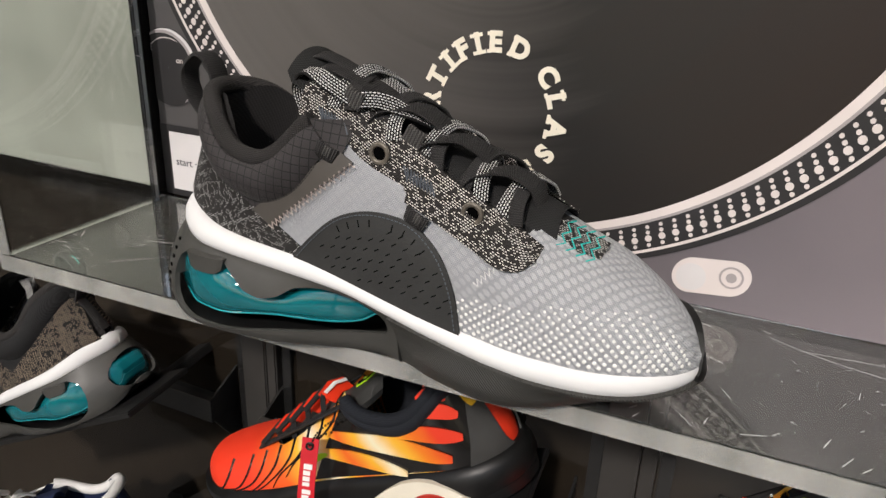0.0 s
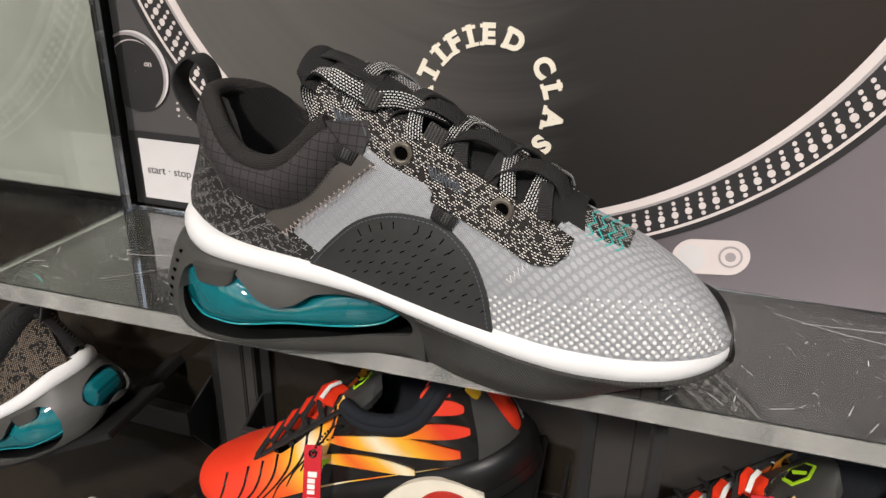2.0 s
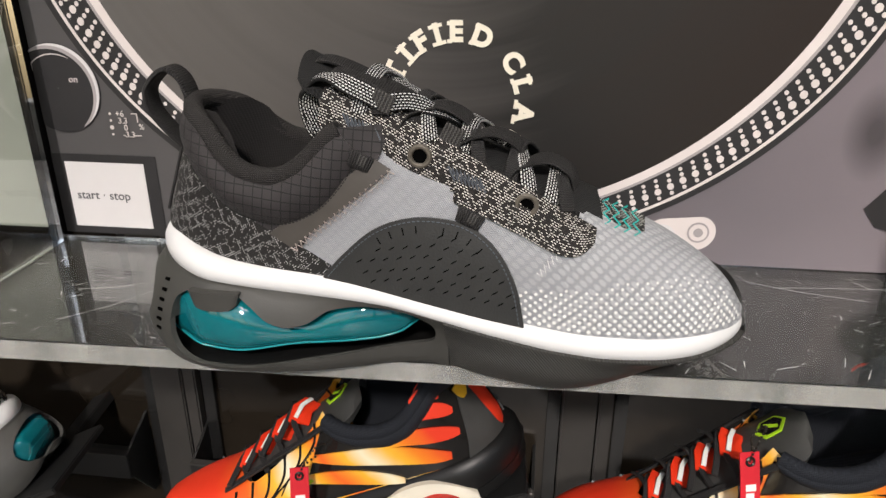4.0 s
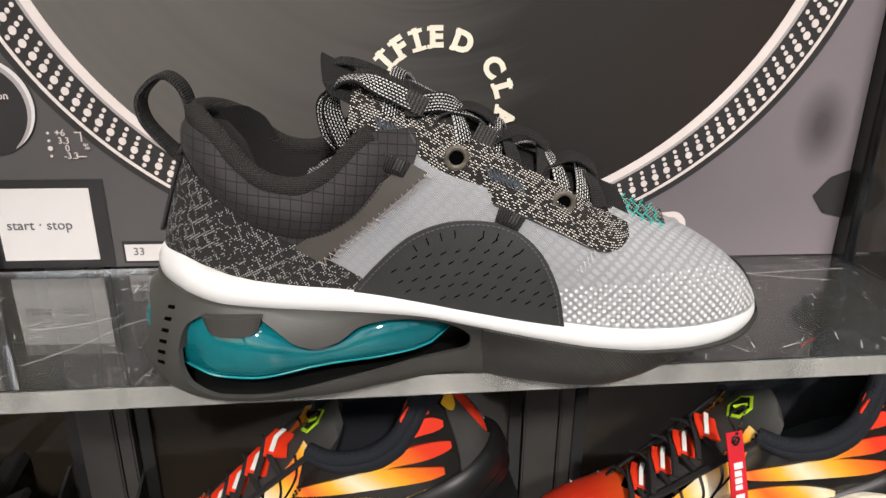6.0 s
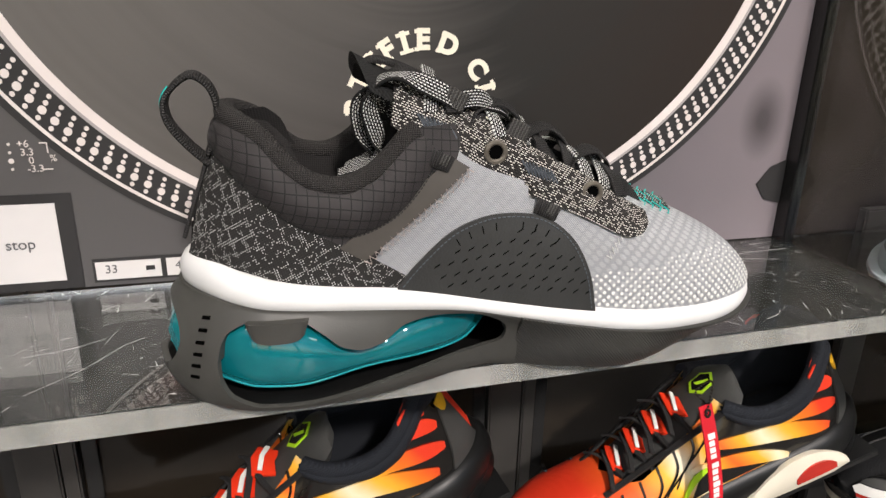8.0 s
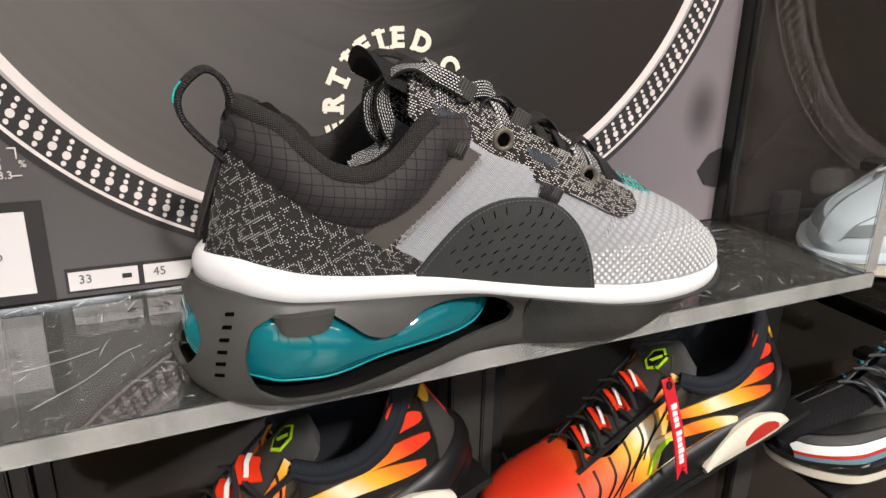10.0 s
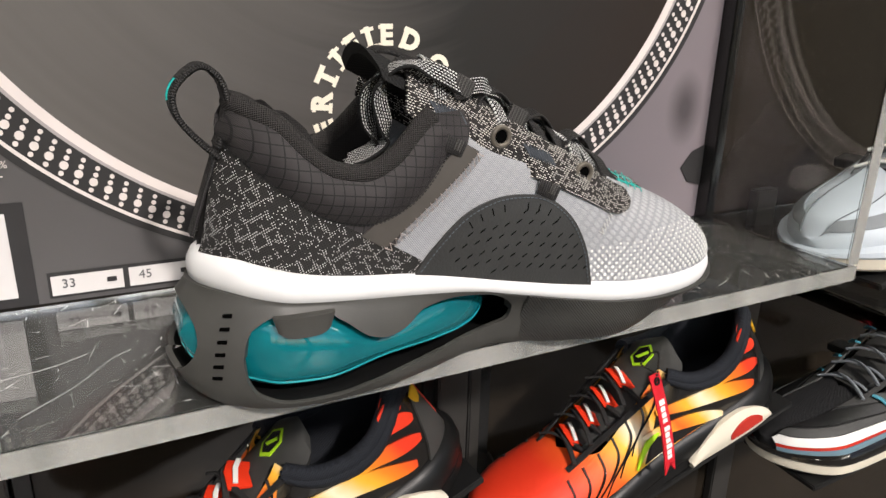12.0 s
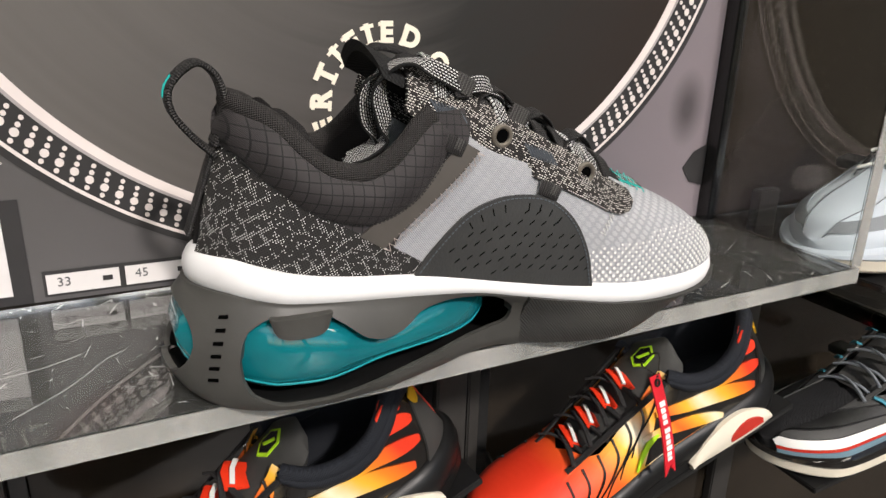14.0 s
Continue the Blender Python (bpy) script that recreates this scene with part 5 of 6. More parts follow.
for k, (x0, z0) in enumerate(((0.012, 1.1195), (0.036, 1.1080), (0.060, 1.0965))):
    pts = [(x0 - 0.008, -0.1310, z0 - 0.008), (x0 - 0.002, -0.126, z0 + 0.0005), (x0 + 0.010, -0.119, z0 + 0.0030), (x0 + 0.021, -0.114, z0 - 0.0030), (x0 + 0.025, -0.112, z0 - 0.012)]
    part("lace_loop", ribbon(smooth_path(pts, 24), 0.0115, 0.0013, (0.25, 1, 0.1)), M["webbing"], shoe, "black webbing lace loop")
# bow at the top: straps that run back over the tongue and down into the shoe
side, flat, drop = (0.35, 0.35, 1), (0.1, 1, 0.2), (1, 0.35, 0.1)
for pts, turns, w, mt in (
        (((-0.002, -0.1345, 1.1265), (-0.014, -0.1350, 1.1325), (-0.026, -0.1325, 1.1362), (-0.0345, -0.1285, 1.1330), (-0.0375, -0.1250, 1.1230), (-0.0340, -0.1225, 1.1110), (-0.0320, -0.1190, 1.1020), (-0.0400, -0.1170, 1.0950), (-0.0500, -0.1150, 1.0915)), (side, side, flat, flat, drop, drop, flat, flat, flat), 0.0082, "lace"),
        (((-0.024, -0.124, 1.1310), (-0.033, -0.122, 1.1330), (-0.0405, -0.119, 1.1240), (-0.0395, -0.116, 1.1110), (-0.0350, -0.113, 1.1000), (-0.046, -0.108, 1.0925)), (flat, flat, drop, drop, flat, flat), 0.0078, "lace"),
        (((0.000, -0.1340, 1.1262), (0.010, -0.1300, 1.1262), (0.020, -0.1230, 1.1210), (0.029, -0.1130, 1.1150), (0.034, -0.1020, 1.1090)), (side, side, flat, flat, flat), 0.0078, "lace"),
        (((0.022, -0.112, 1.1170), (0.000, -0.112, 1.1285), (-0.022, -0.112, 1.1385), (-0.0335, -0.112, 1.1410), (-0.0370, -0.112, 1.1375), (-0.027, -0.112, 1.1330), (-0.010, -0.112, 1.1260)), (flat,) * 7, 0.0088, "webbing"),
        (((0.030, -0.101, 1.1110), (0.008, -0.100, 1.1240), (-0.012, -0.099, 1.1325), (-0.019, -0.099, 1.1300), (-0.006, -0.099, 1.1230)), (flat,) * 5, 0.0080, "lace"),
        (((0.006, -0.122, 1.1255), (-0.010, -0.1225, 1.1335), (-0.024, -0.1215, 1.1372), (-0.030, -0.119, 1.1335)), (flat,) * 4, 0.0070, "webbing")):
    path = smooth_path(pts, 50)
    turn = smooth_path(turns, 50)
    part("lace", ribbon(path, w, 0.0018, turn), M[mt], shoe, "flat flecked lace" if mt == "lace" else "black webbing lace loop")
for x, y, z in ((-0.002, -0.134, 1.1265), (0.028, -0.131, 1.1120)):
    part("lace_sleeve", ribbon([Vector((x - 0.004, y, z + 0.002)), Vector((x, y - 0.0008, z)), Vector((x + 0.004, y, z - 0.002))], 0.0085, 0.0034, (0.45, 0, 1)), M["webbing_grey"], shoe, "charcoal lace sleeve")

# heel pull loop and heel spine
pull = smooth_path([(-0.1045, -0.112, 1.0985), (-0.1125, -0.112, 1.1065), (-0.1195, -0.112, 1.1165), (-0.1195, -0.112, 1.1265), (-0.1100, -0.112, 1.1350), (-0.1025, -0.112, 1.1310), (-0.0995, -0.112, 1.1215), (-0.1010, -0.112, 1.1120), (-0.1045, -0.112, 1.1030)], 48)
loop = part("pull_loop", ribbon(pull, 0.0135, 0.0026, (0, 1, 0)), M["webbing"], shoe, "ribbed black webbing heel loop")
part("edge_thread", tube([p + Vector((-0.0012, 0.0, 0.0003)) for p in pull[15:21]], 0.0008, 6), M["thread_teal"], loop, "teal edge thread")
spine = smooth_path([(L1.u0 + L1.shift(L1.u0, z) - 0.0016, -0.112, z) for z in (1.066, 1.075, 1.085, 1.095, 1.104, 1.112)], 20)
part("heel_spine", ribbon(spine, 0.0095, 0.0018, (0, 1, 0)), M["webbing"], shoe, "ribbed black webbing heel tape")


# ---- the lower display: bins, uprights, other shoes ----
for ux, w, mt in ((-0.277, 0.030, "steel"), (-0.2455, 0.012, "steel"), (0.10, 0.030, "steel"), (0.1315, 0.012, "steel"), (0.47, 0.030, "steel")):
    up = thing("upright", ux, 0.095, 0.4, "grey steel upright of the display wall", "upright", "display uprights", "structure")
    part("bar", box_mesh(ux, ux + w, 0.088, 0.0995, 0.4, 0.985, 0.0015), M[mt], up)
# the dark gaps beside the uprights are drawn as solid black strips
for gx in (-0.289, -0.231, 0.088, 0.146):
    gap = thing("slot_strip", gx, 0.096, 0.4, "black strip drawn for the dark gap beside the steel upright", "strip", "slot strips", "structure")
    part("strip", box_mesh(gx, gx + 0.011, 0.0945, 0.0998, 0.4, 0.985, 0.0005), M["black_gloss"], gap)


def bin_tray(x0, x1, z):
    b = thing("display_bin", x0, 0.075, z, "black folded steel tray hung on the display wall", "bin", "display bins")
    part("front", box_mesh(x0, x1, 0.056, 0.0585, z, z + 0.027, 0.0006), M["black_steel"], b, "black tray front with a worn rim")
    part("rim", box_mesh(x0, x1, 0.054, 0.062, z + 0.0272, z + 0.0292, 0.0005), M["steel"], b)
    part("bottom", box_mesh(x0, x1, 0.0587, 0.0996, z, z + 0.002, 0.0004), M["black_steel"], b)
    for x in (x0, x1 - 0.0025):
        v = [Vector((x + a, y, zz)) for a in (0, 0.0025) for y, zz in ((0.0587, z + 0.002), (0.0587, z + 0.028), (0.0994, z + 0.047), (0.0994, z - 0.04), (0.090, z - 0.042))]
        part("side", (v, [(0, 1, 2, 3, 4), (9, 8, 7, 6, 5)] + [(i, (i + 1) % 5, 5 + (i + 1) % 5, 5 + i) for i in range(5)]), M["black_steel"], b, "", False)


bin_tray(-0.53, -0.294, 0.727)
bin_tray(-0.233, 0.08, 0.724)
bin_tray(0.16, 0.70, 0.700)


def sole_bottom_l(x):
    return 0.0 + 0.010 * max(0.0, (x - 0.07) / 0.08)**2 + 0.004 * max(0.0, (-0.12 - x) / 0.03)


def runner(name, label, mats, group="", features=()):
    """A low running shoe at the origin, toe to +x; the detailed side is +y."""
    ob = new(name)
    tagged(ob, label, "sneaker", group)
    last = Last(
        c=((-0.152, 0.0), (0.0, 0.0), (0.15, -0.006)),
        hw=((-0.152, 0.038), (-0.09, 0.041), (-0.02, 0.040), (0.05, 0.047), (0.09, 0.048), (0.15, 0.038)),
        uw=((-0.146, 0.034), (-0.09, 0.037), (-0.02, 0.037), (0.05, 0.043), (0.09, 0.044), (0.145, 0.034)),
        z0=((-0.15, 0.034), (-0.08, 0.031), (0.0, 0.028), (0.08, 0.022), (0.145, 0.022)),
        zt=((-0.15, 0.150), (-0.06, 0.145), (-0.03, 0.098), (0.0, 0.078), (0.035, 0.062), (0.065, 0.0545), (0.10, 0.049), (0.13, 0.044), (0.145, 0.032)),
        n=((-0.15, 3.2), (-0.03, 2.6), (0.05, 2.3), (0.145, 2.2)),
        x0=-0.154, x1=0.15, u0=-0.146, u1=0.1465, lean=0.28, lean_z=0.045)
    rimz = spline((-0.15, 0.099), (-0.118, 0.100), (-0.104, 0.090), (-0.088, 0.078), (-0.072, 0.074), (-0.055, 0.077), (-0.042, 0.083), (-0.034, 0.089))
    top = lambda x: min(rimz(x), last.zt(x)) if x < -0.034 else (last.zt(x) - 0.006 if x < 0.040 else last.zt(x) - 0.006 * max(0.0, (0.055 - x) / 0.015))
    part("upper", merged([last.shell(sd, top, 80, 20) for sd in (-1, 1)]), M[mats["upper"]], ob, mats.get("upper_label", ""))
    part("lining", merged([last.shell(sd, lambda x: min(rimz(x) - 0.001, last.zt(x)) if x < -0.03 else last.z0(x) + 0.004, 50, 8, None, -0.005) for sd in (-1, 1)]), M[mats["lining"]], ob, "dark lining")
    part("insole", plate(last, -0.008, lambda x: 0.034), M[mats["lining"]], ob)
    pth = []
    for sd in (-1, 1):
        xs = np.linspace(-0.032, -0.127, 40) if sd < 0 else np.linspace(-0.127, -0.032, 40)
        for x in xs:
            p = last.side(x, rimz(x) - 0.002, sd)
            pth.append(Vector((p.x, p.y - sd * 0.001, rimz(x) + 0.001)))
    pth = [sum((pth[min(max(i + d, 0), len(pth) - 1)] for d in range(-2, 3)), Vector()) / 5 for i in range(len(pth))]
    part("collar_roll", tube(pth, 0.0055, 10), M[mats["collar"]], ob, "rounded dark collar edge")
    mid_low = lambda x: sole_bottom_l(x) + 0.011
    mid_top = lambda x: last.z0(x) + 0.003
    part("midsole", loop_band(last, lambda s, x: [(o, mid_low(x) + (mid_top(x) - mid_low(x)) * v) for o, v in ((-0.01, 0), (0.0, 0), (0.002, 0.3), (0.001, 0.7), (-0.003, 0.95), (-0.006, 1.0), (-0.012, 0.98))], 110), M[mats["midsole"]], ob, mats.get("midsole_label", ""))
    part("outsole", loop_band(last, lambda s, x: [(-0.02, sole_bottom_l(x)), (-0.003, sole_bottom_l(x)), (0.0, sole_bottom_l(x) + 0.003), (0.0005, sole_bottom_l(x) + 0.0115), (-0.02, sole_bottom_l(x) + 0.0117)], 110), M[mats["outsole"]], ob, mats.get("outsole_label", ""))
    tg = []
    for k in range(24):
        s = k / 23
        x, z = 0.045 - 0.103 * s, 0.056 + 0.038 * s + 0.002 * s * s
        for j in range(11):
            v = j / 5 - 1
            w = (0.015 + 0.016 * s) * (1 if s < 0.85 else math.sqrt(max(0.05, 1 - ((s - 0.85) / 0.16)**2)))
            tg.append(Vector((x, w * v, z + 0.003 - 0.010 * v * v * s)))
    n = len(tg)
    tf = grid_faces(24, 11)
    rim = [(i * 11, (i + 1) * 11, n + (i + 1) * 11, n + i * 11) for i in range(23)] + [(i * 11 + 10, (i + 1) * 11 + 10, n + (i + 1) * 11 + 10, n + i * 11 + 10) for i in range(23)] + [(23 * 11 + j, 23 * 11 + j + 1, n + 23 * 11 + j + 1, n + 23 * 11 + j) for j in range(10)]
    tongue_ob = part("tongue", (tg + [v + Vector((0.003, 0, -0.006)) for v in tg], tf + [tuple(n + i for i in q[::-1]) for q in tf] + rim), M[mats["tongue"]], ob, mats.get("tongue_label", ""))
    if "laces" in features:
        for k in range(4):
            x = 0.052 - 0.0175 * k
            z = 0.0575 + 0.0088 * k + 0.003
            for fl in (1, -1):
                pts = [(x - 0.008 * fl, -0.023, z - 0.008 - 0.003 * fl), (x - 0.003 * fl, -0.012, z - 0.0005), (x, 0.0, z + 0.0012 + 0.0008 * fl), (x + 0.003 * fl, 0.012, z - 0.0005), (x + 0.008 * fl, 0.024, z - 0.008 + 0.003 * fl)]
                part("lace", ribbon(smooth_path(pts, 14), 0.0042, 0.0020, (1, 0, 0.6)), M[mats["lace"]], ob)
        for sd in (-1, 1):
            edge = [Vector((0.066 - 0.10 * s, sd * (0.021 + 0.009 * s), 0.0500 + 0.037 * s + 0.001)) for s in np.linspace(0, 1, 14)]
            part("eyestay", ribbon(edge, 0.0045, 0.002, (0, 1, -0.35 * sd)), M[mats["stay"]], ob)
    return ob, last, rimz, tongue_ob


def lens(last, sd, x0, z0, x1, z1, w, off, thick=0.0012):
    """A leaf-shaped raised panel on the side of a shoe."""
    d = Vector((x1 - x0, z1 - z0))
    nrm = Vector((-d.y, d.x)).normalized()
    wid = lambda s: w * max(0.02, math.sin(math.pi * (0.06 + 0.90 * s)))**0.6 * (0.55 + 0.45 * s)
    fa = lambda s: (x0 + d.x * s - nrm.x * wid(s) / 2, z0 + d.y * s + 0.004 * math.sin(math.pi * s) - nrm.y * wid(s) / 2)
    fb = lambda s: (x0 + d.x * s + nrm.x * wid(s) / 2, z0 + d.y * s + 0.004 * math.sin(math.pi * s) + nrm.y * wid(s) / 2)
    return slab(fa, fb, lambda p, o: last.side(p[0], p[1], sd, o), thick, 26, 6, None, off)


def flame_shoe():
    ob, last, rimz, tongue_ob = runner("running_shoe", "orange and yellow flame-striped running shoe with black laces", dict(
        upper="flame", upper_label="orange, yellow and white faded cloth upper", lining="navy_lining", collar="navy_lining", midsole="black_rubber", outsole="black_rubber",
        tongue="graphite", tongue_label="graphite padded tongue", lace="webbing", stay="webbing"), "flame-striped shoes", ("laces",))
    for sd in (1, -1):
        pl = lambda p, o, sd=sd: last.side(p[0], p[1], sd, o)
        part("quarter", slab(lambda s: (-0.142 + 0.150 * s, 0.036 - 0.004 * s), lambda s: (-0.128 + 0.098 * s, rimz(-0.128 + 0.098 * s) - 0.002), pl, 0.001, 50, 16, None, 0.0010), M["gloss_black"], ob, "glossy black quarter panel")
        part("collar_padding", slab(lambda s: (-0.127 + 0.094 * s, rimz(-0.127 + 0.094 * s) - 0.0125 + 0.005 * s), lambda s: (-0.127 + 0.094 * s, rimz(-0.127 + 0.094 * s) + 0.001), pl, 0.002, 50, 10, lambda s, v: 0.0042 * math.sin(math.pi * min(1.0, 0.12 + 0.75 * v)), 0.0010), M["navy_lining"], ob, "padded dark navy collar")
        for x0, z0, x1, z1, w in ((-0.097, 0.092, -0.115, 0.087, 0.011), (-0.094, 0.079, -0.120, 0.073, 0.013), (-0.066, 0.066, -0.120, 0.057, 0.015), (-0.014, 0.066, -0.110, 0.043, 0.018), (0.004, 0.054, -0.073, 0.034, 0.014)):
            part("stripe", lens(last, sd, x0, z0, x1, z1, w, 0.0026), M["flame"], ob, "orange to yellow faded stripe")
        part("heel_counter", slab(lambda s: (-0.1455 + 0.026 * s, 0.034), lambda s: (-0.1275 + 0.004 * s, 0.094 - 0.045 * s * s), pl, 0.0015, 24, 16, None, 0.0026), M["graphite"], ob, "graphite stitched heel counter")
        for k in range(8):
            x = 0.055 - 0.0155 * k if k < 6 else 0.07 + 0.022 * (k - 6)
            a = (x, last.zt(x) - 0.006)
            pts = [(a[0] + dx, max(a[1] + dz, last.z0(a[0] + dx) + 0.003)) for dx, dz in ((0, 0), (0.003, -0.010), (0.014, -0.020), (0.030, -0.030), (0.040, -0.040))]
            pts = [(px, min(pz, last.zt(px) - 0.003)) for px, pz in pts]
            p = smooth_path([last.side(px, pz, sd, 0.0006) for px, pz in pts], 20)
            part("vein", tube(p, lambda s: 0.0011 - 0.0006 * s, 6), M["gloss_black"], ob, "black moulded vein")
        air = slab(lambda s: (-0.118 + 0.086 * s, 0.0035 + 0.001 * s), lambda s: (-0.118 + 0.086 * s, 0.006 + 0.030 * math.sin(math.pi * (0.03 + 0.94 * s))**0.7 * (1 - 0.35 * s)), lambda p, o, sd=sd: last.rim(last.sx(p[0]), sd, o + 0.0035, p[1]), 0.004, 34, 8, lambda s, v: 0.003 * math.sin(math.pi * v))
        air_ob = part("heel_clip", air, M["ivory_sole"], ob, "ivory moulded heel clip")
        part("air_window", slab(lambda s: (-0.106 + 0.034 * s, 0.011), lambda s: (-0.106 + 0.034 * s, 0.012 + 0.011 * math.sin(math.pi * (0.05 + 0.9 * s))**0.6), lambda p, o, sd=sd: last.rim(last.sx(p[0]), sd, o + 0.0072, p[1]), 0.002, 20, 6), M["sole_clear_red"], air_ob, "red tinted cushion window")
        part("emblem", lens(last, sd, 0.018, 0.034, -0.010, 0.052, 0.006, 0.0030), M["lime"], ob, "lime green printed hook emblem")
    part("heel_badge", lens(last, 1, -0.1235, 0.086, -0.1285, 0.076, 0.008, 0.0042), M["yellow"], ob, "yellow heel badge")
    for k in range(4):
        x = 0.044 - 0.0175 * k
        z = 0.0575 + 0.0088 * k + 0.0055
        part("lace_bar", ribbon([Vector((x - 0.005, -0.010, z - 0.001)), Vector((x - 0.001, 0.0, z + 0.0018)), Vector((x + 0.003, 0.010, z - 0.001))], 0.0034, 0.0012, (1, 0, 0.6)), M["white"], ob, "white reflective bar")
        part("lace_bed", ribbon([Vector((x - 0.004, -0.012, z - 0.005)), Vector((x, 0.0, z - 0.0015)), Vector((x + 0.002, 0.012, z - 0.005))], 0.0155, 0.002, (1, 0, 0.6)), M["orange"], ob, "orange mesh panel")
    # badge on the tongue
    def on_tongue(p, o):
        s = (0.045 + 0.036 - p[1]) / 0.103
        return Vector((-0.036 + p[1] * 0.91, p[0] - 0.004, 0.056 + 0.038 * s + 0.002 * s * s + 0.0042 + o - 0.010 * (p[0] - 0.004)**2 / 0.0009 * s))
    hexo = [(0.010 * math.cos(q), 0.0115 * math.sin(q)) for q in (0.52, 1.57, 2.62, 3.67, 4.71, 5.76)]
    badge = part("badge", prism(hexo, on_tongue, 0.001), M["lime"], tongue_ob, "lime hexagon badge", False)
    part("field", prism([(x * 0.78, y * 0.78) for x, y in hexo], lambda p, o: on_tongue(p, o + 0.0006), 0.0008), M["gloss_black"], badge, "", False)
    part("mark", prism([(-0.004, 0.004), (0.003, -0.005), (0.005, -0.004), (-0.0005, 0.004)], lambda p, o: on_tongue(p, o + 0.0010), 0.0006), M["lime"], badge, "", False)
    return ob


flame_a = flame_shoe()
flame_a.matrix_basis = pose(0.2236, -0.024, 0.7967, 0, 18, 180)
flame_b = copy_thing(flame_a, pose(-0.072, -0.014, 0.790, 0, 20, 184))


def tag(hole, foot, width):
    h, f = Vector(hole), Vector(foot)
    ob = thing("hang_tag", *hole, "red ribbon hang tag with pale lettering bars on a ball chain", "tag", "hang tags")
    d = f - h
    across = Vector((1, 0.25, 0)).normalized()
    nrm = across.cross(d).normalized()
    nrm = nrm if nrm.y < 0 else -nrm
    at = lambda u, v, o=0.0: h + d * v + across * u * width + nrm * (o + 0.003 * math.sin(math.pi * v * 0.9))
    vs, fs, m = [], [], 12
    for k in range(m + 1):
        v = -0.08 + 1.08 * k / m
        for u, dv in ((-0.5, 0.0), (0.0, -0.10 if k == m else 0.0), (0.5, 0.0)):
            vs.append(at(u, v + dv))
    back = [p - nrm * 0.0009 for p in vs]
    g = grid_faces(m + 1, 3)
    q = len(vs)
    sides = [(i * 3 + o, (i + 1) * 3 + o, q + (i + 1) * 3 + o, q + i * 3 + o) for i in range(m) for o in (0, 2)] + [(o, o + 1, q + o + 1, q + o) for o in (0, 1, m * 3, m * 3 + 1)]
    rib = part("ribbon", (vs + back, g + [tuple(q + i for i in r[::-1]) for r in g] + sides), M["red"], ob, "red woven ribbon with a notched end")
    for k, (v0, ln) in enumerate(((0.20, 0.058), (0.275, 0.05), (0.34, 0.05), (0.405, 0.042), (0.49, 0.05), (0.555, 0.05), (0.62, 0.045), (0.68, 0.05), (0.745, 0.045), (0.80, 0.04))):
        hi = 0.28 if k in (0, 4, 7) else 0.18
        p4 = [at(u, v, 0.0005) for u, v in ((-0.24, v0), (hi, v0), (hi, v0 + ln), (-0.24, v0 + ln))]
        part("lettering_bar", (p4 + [p - nrm * 0.0004 for p in p4], [(0, 1, 2, 3), (7, 6, 5, 4), (0, 1, 5, 4), (1, 2, 6, 5), (2, 3, 7, 6), (3, 0, 4, 7)]), M["white"], rib, "", False)
    ringc = at(0, 0.0, 0.0008)
    part("grommet", tube([ringc + (across * math.cos(a) + d.normalized() * math.sin(a)) * 0.0024 for a in np.linspace(0, 6.2832, 17)[:-1]], 0.0009, 6, True), M["chain"], rib, "dark metal grommet")
    balls = bmesh.new()
    chain = smooth_path([h, h + Vector((0.004, 0.004, 0.010)), h + Vector((0.010, 0.012, 0.016)), h + Vector((0.012, 0.022, 0.010)), h + Vector((0.008, 0.026, 0.0)), h + Vector((0.002, 0.006, 0.004)), h], 30)
    for p in chain:
        bmesh.ops.create_icosphere(balls, subdivisions=1, radius=0.0010, matrix=Matrix.Translation(p))
    tagged(part("ball_chain", balls, M["chain"], ob, "gunmetal ball chain"), kind="stuff")
    return ob


tag((0.205, -0.064, 0.8985), (0.2065, -0.088, 0.834), 0.0125)
tag((-0.081, -0.069, 0.8605), (-0.079, -0.082, 0.795), 0.0125)

# dark running shoe with a layered pale sole
dark_ob, dl, dr, dt = runner("trail_shoe", "charcoal running shoe with grey rope laces and ivory sole", dict(
    upper="black_cloth", upper_label="charcoal mesh upper", lining="black_cloth", collar="black_cloth", midsole="gloss_black", outsole="ivory_sole", outsole_label="ivory rubber outsole",
    tongue="graphite", lace="slate", stay="graphite"), "", ("laces",))
for sd in (1, -1):
    pl = lambda p, o, sd=sd: dl.side(p[0], p[1], sd, o)
    for za, zb, mt, off, lab in ((0.026, 0.031, "steel_blue", 0.0024, "steel blue stripe"), (0.0312, 0.0335, "sole_clear_red", 0.0020, "thin coral piping"), (0.0338, 0.040, "white", 0.0024, "white stripe"), (0.0405, 0.045, "graphite", 0.0022, "graphite layer"), (0.046, 0.051, "black_rubber", 0.0018, "black layer"), (0.052, 0.056, "graphite", 0.0014, "graphite layer")):
        f = lambda z: (lambda s: (-0.135 + 0.277 * s, min(z + 0.004 - 0.008 * s, dl.zt(-0.135 + 0.277 * s) - 0.002)))
        part("layer", slab(f(za), f(zb), pl, 0.0015, 70, 4, None, off), M[mt], dark_ob, lab)
for k in range(4):
    for sd in (1, -1):
        x = 0.045 - 0.02 * k
        part("lace_loop", ribbon([Vector((x + 0.004, sd * 0.024, 0.056 + 0.0095 * k)), Vector((x, sd * 0.030, 0.054 + 0.0095 * k)), Vector((x - 0.004, sd * 0.036, 0.048 + 0.0095 * k))], 0.006, 0.002, (1, 0, 0.5)), M["cyan"], dark_ob, "cyan webbing loop")
dark_ob.matrix_basis = pose(0.503, -0.060, 0.790, 0, 7, 178)

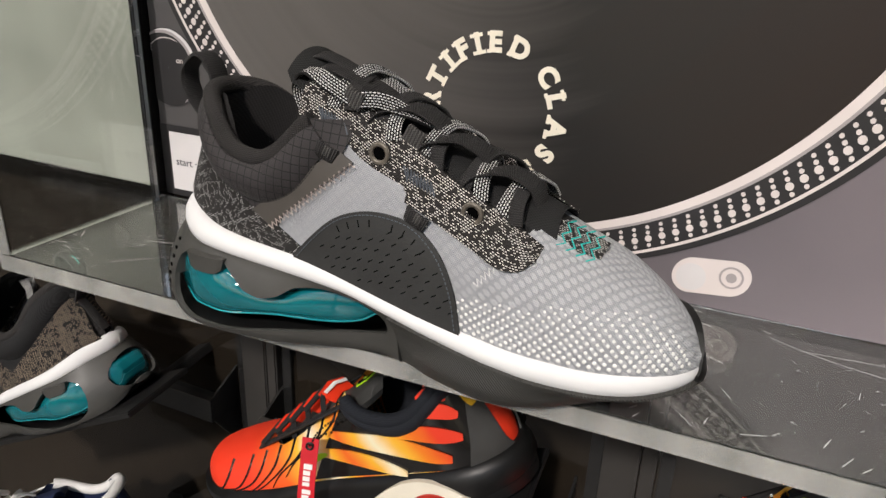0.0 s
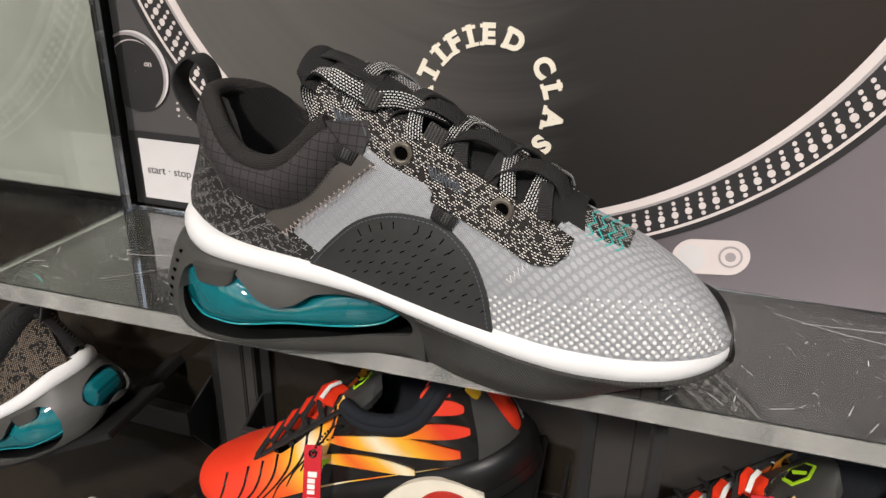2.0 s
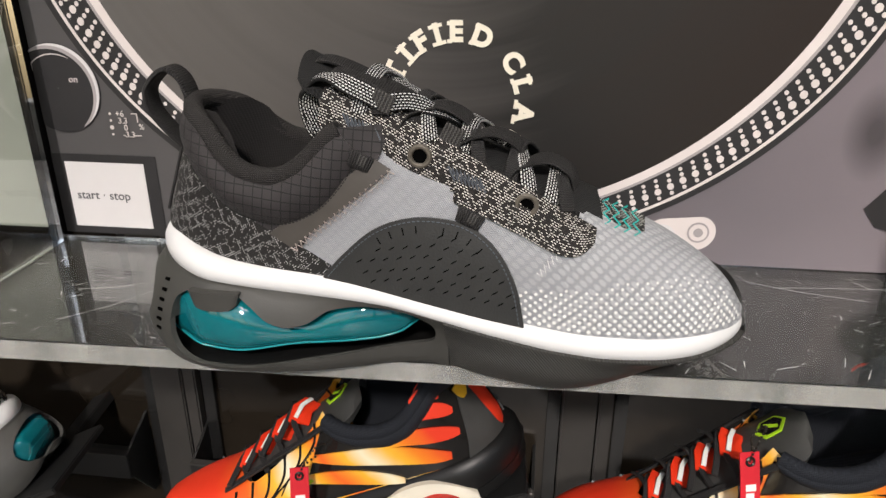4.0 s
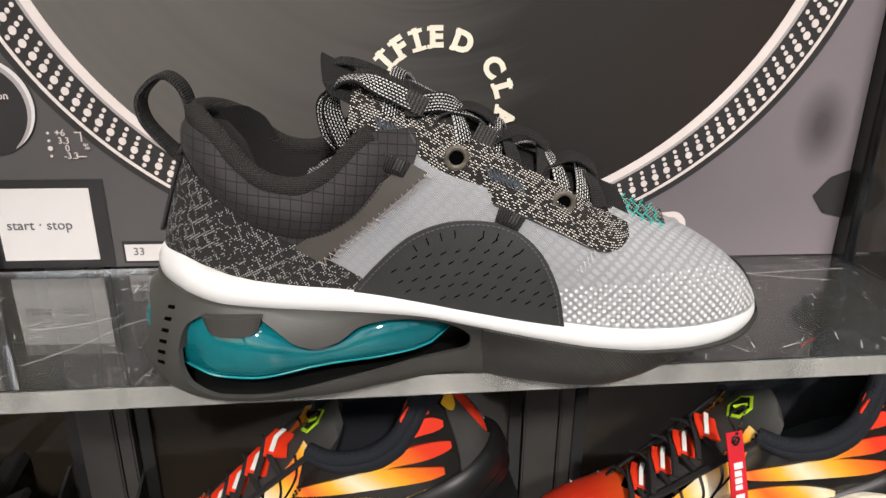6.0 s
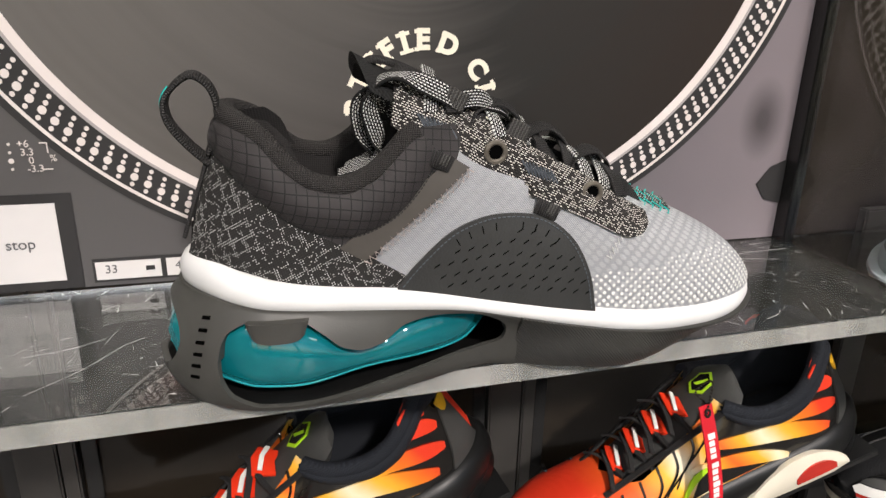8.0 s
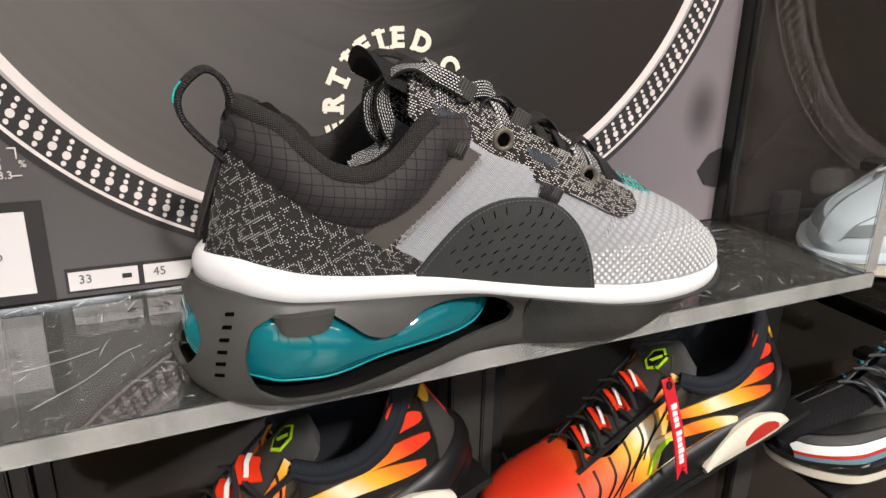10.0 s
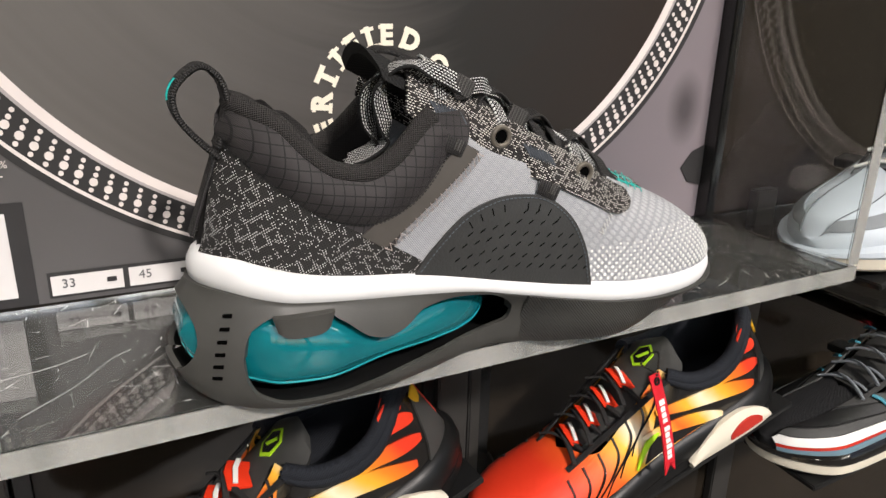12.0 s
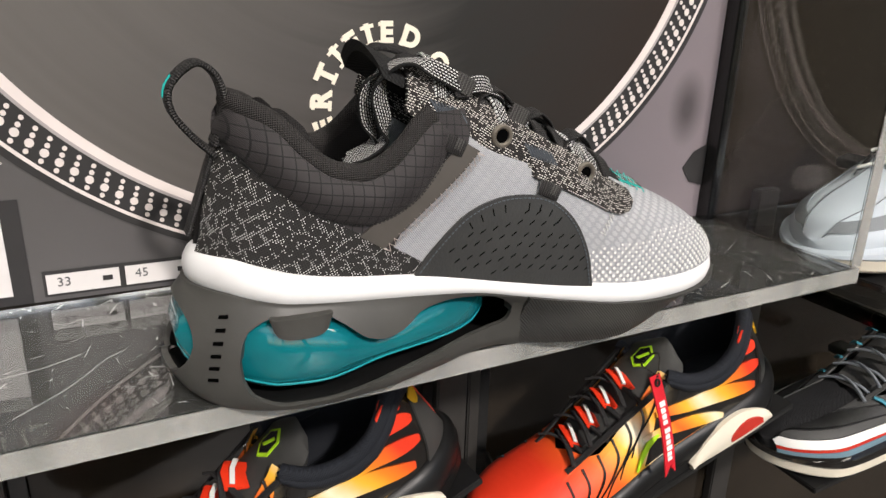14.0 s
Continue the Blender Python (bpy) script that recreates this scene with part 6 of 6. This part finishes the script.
# pale shoe on the neighbouring shelf
pale_ob, pll, pr, pt = runner("pale_sneaker", "pale blue-grey leather sneaker with wavy grey layers", dict(
    upper="pale_blue", upper_label="pale blue-grey leather upper", lining="black_cloth", collar="slate", midsole="pale_blue", outsole="ivory_sole", outsole_label="pale rubber outsole",
    tongue="slate", lace="white", stay="black_cloth"), "", ("laces",))
for sd in (1, -1):
    pl = lambda p, o, sd=sd: pll.side(p[0], p[1], sd, o)
    for z0, dz in ((0.036, 0.006), (0.049, 0.004), (0.058, 0.005)):
        f = lambda z: (lambda s: (-0.12 + 0.262 * s, min(z + 0.020 * (1 - s)**1.5, pll.zt(-0.12 + 0.262 * s) - 0.0015)))
        part("wave", slab(f(z0), f(z0 + dz), pl, 0.0012, 70, 4, None, 0.0012), M["slate"], pale_ob, "slate grey wavy layer")
    part("emblem", lens(pll, sd, 0.102, 0.027, 0.083, 0.031, 0.004, 0.0016), M["gloss_black"], pale_ob, "small black hook emblem")
pale_ob.matrix_basis = pose(0.474, -0.070, 1.004, 0, 13, 186)
side_shelf = thing("acrylic_shelf", 0.62, -0.07, 0.96, "clear acrylic shelf of the neighbouring display", "shelf")
part("shelf_board", box_mesh(0.325, 0.90, -0.15, 0.09, 0.953, 0.9655, 0.0012), M["acrylic"], side_shelf)

# same model as the main sneaker on the lower level, heel raised
other = copy_thing(shoe, pose(-0.419, -0.030, 0.752, 0, 25, 186))
for o in other.children_recursive:
    if o.type == 'MESH' and o.data.materials[0] in (M["grey_knit"], M["heel_mesh"], M["ripstop"]):
        o.material_slots[0].link = 'OBJECT'
        o.material_slots[0].material = M["leopard"] if o.data.materials[0] != M["ripstop"] else M["black_cloth"]
tagged(other, "dark sneaker with flecked heel and teal air cushion, heel raised", "sneaker")

# white laced shoe at the lowest level
white_ob, wl, wr, wt = runner("white_sneaker", "white and navy sneaker with loose white rope laces", dict(
    upper="navy", upper_label="navy cloth upper", lining="navy", collar="white", midsole="white", outsole="white", tongue="navy", lace="white", stay="white"), "", ("laces",))
for pts in (((0.0, 0.0, 0.098), (-0.01, 0.02, 0.112), (-0.03, 0.04, 0.108), (-0.055, 0.055, 0.098)), ((0.0, 0.0, 0.098), (0.01, 0.02, 0.115), (0.03, 0.03, 0.105), (0.035, 0.035, 0.08))):
    part("lace_end", tube(smooth_path(pts, 24), 0.0028, 8), M["white"], white_ob, "loose white rope lace")
white_ob.matrix_basis = pose(-0.47, -0.05, 0.548, 0, 8, 196)

# supports under the lower shoes
def wedge(x, y, z, pitch, yaw, ln=0.30):
    w = new("display_ledge")
    tagged(w, "black slanted steel ledge that carries a shoe", "ledge", "display ledges")
    w.matrix_basis = pose(x, y, z, 0, pitch, yaw)
    me_parent = w
    for nm, bm in (("plate", box_mesh(-ln / 2, ln / 2 - 0.02, -0.04, 0.04, -0.006, -0.0005, 0.001)), ("arm", box_mesh(-0.11, -0.09, -0.13, -0.04, -0.016, -0.0065, 0.001))):
        me = bpy.data.meshes.new(nm)
        bm.to_mesh(me)
        bm.free()
        me.materials.append(M["black_steel"])
        o = new(nm, me)
        o.parent = me_parent


for args in ((0.2236, -0.024, 0.7967, 18, 180), (-0.072, -0.014, 0.790, 20, 184), (0.503, -0.060, 0.790, 7, 178), (-0.419, -0.030, 0.752, 25, 186), (-0.47, -0.05, 0.548, 8, 196), (0.474, -0.070, 1.004, 13, 186)):
    wedge(*args)
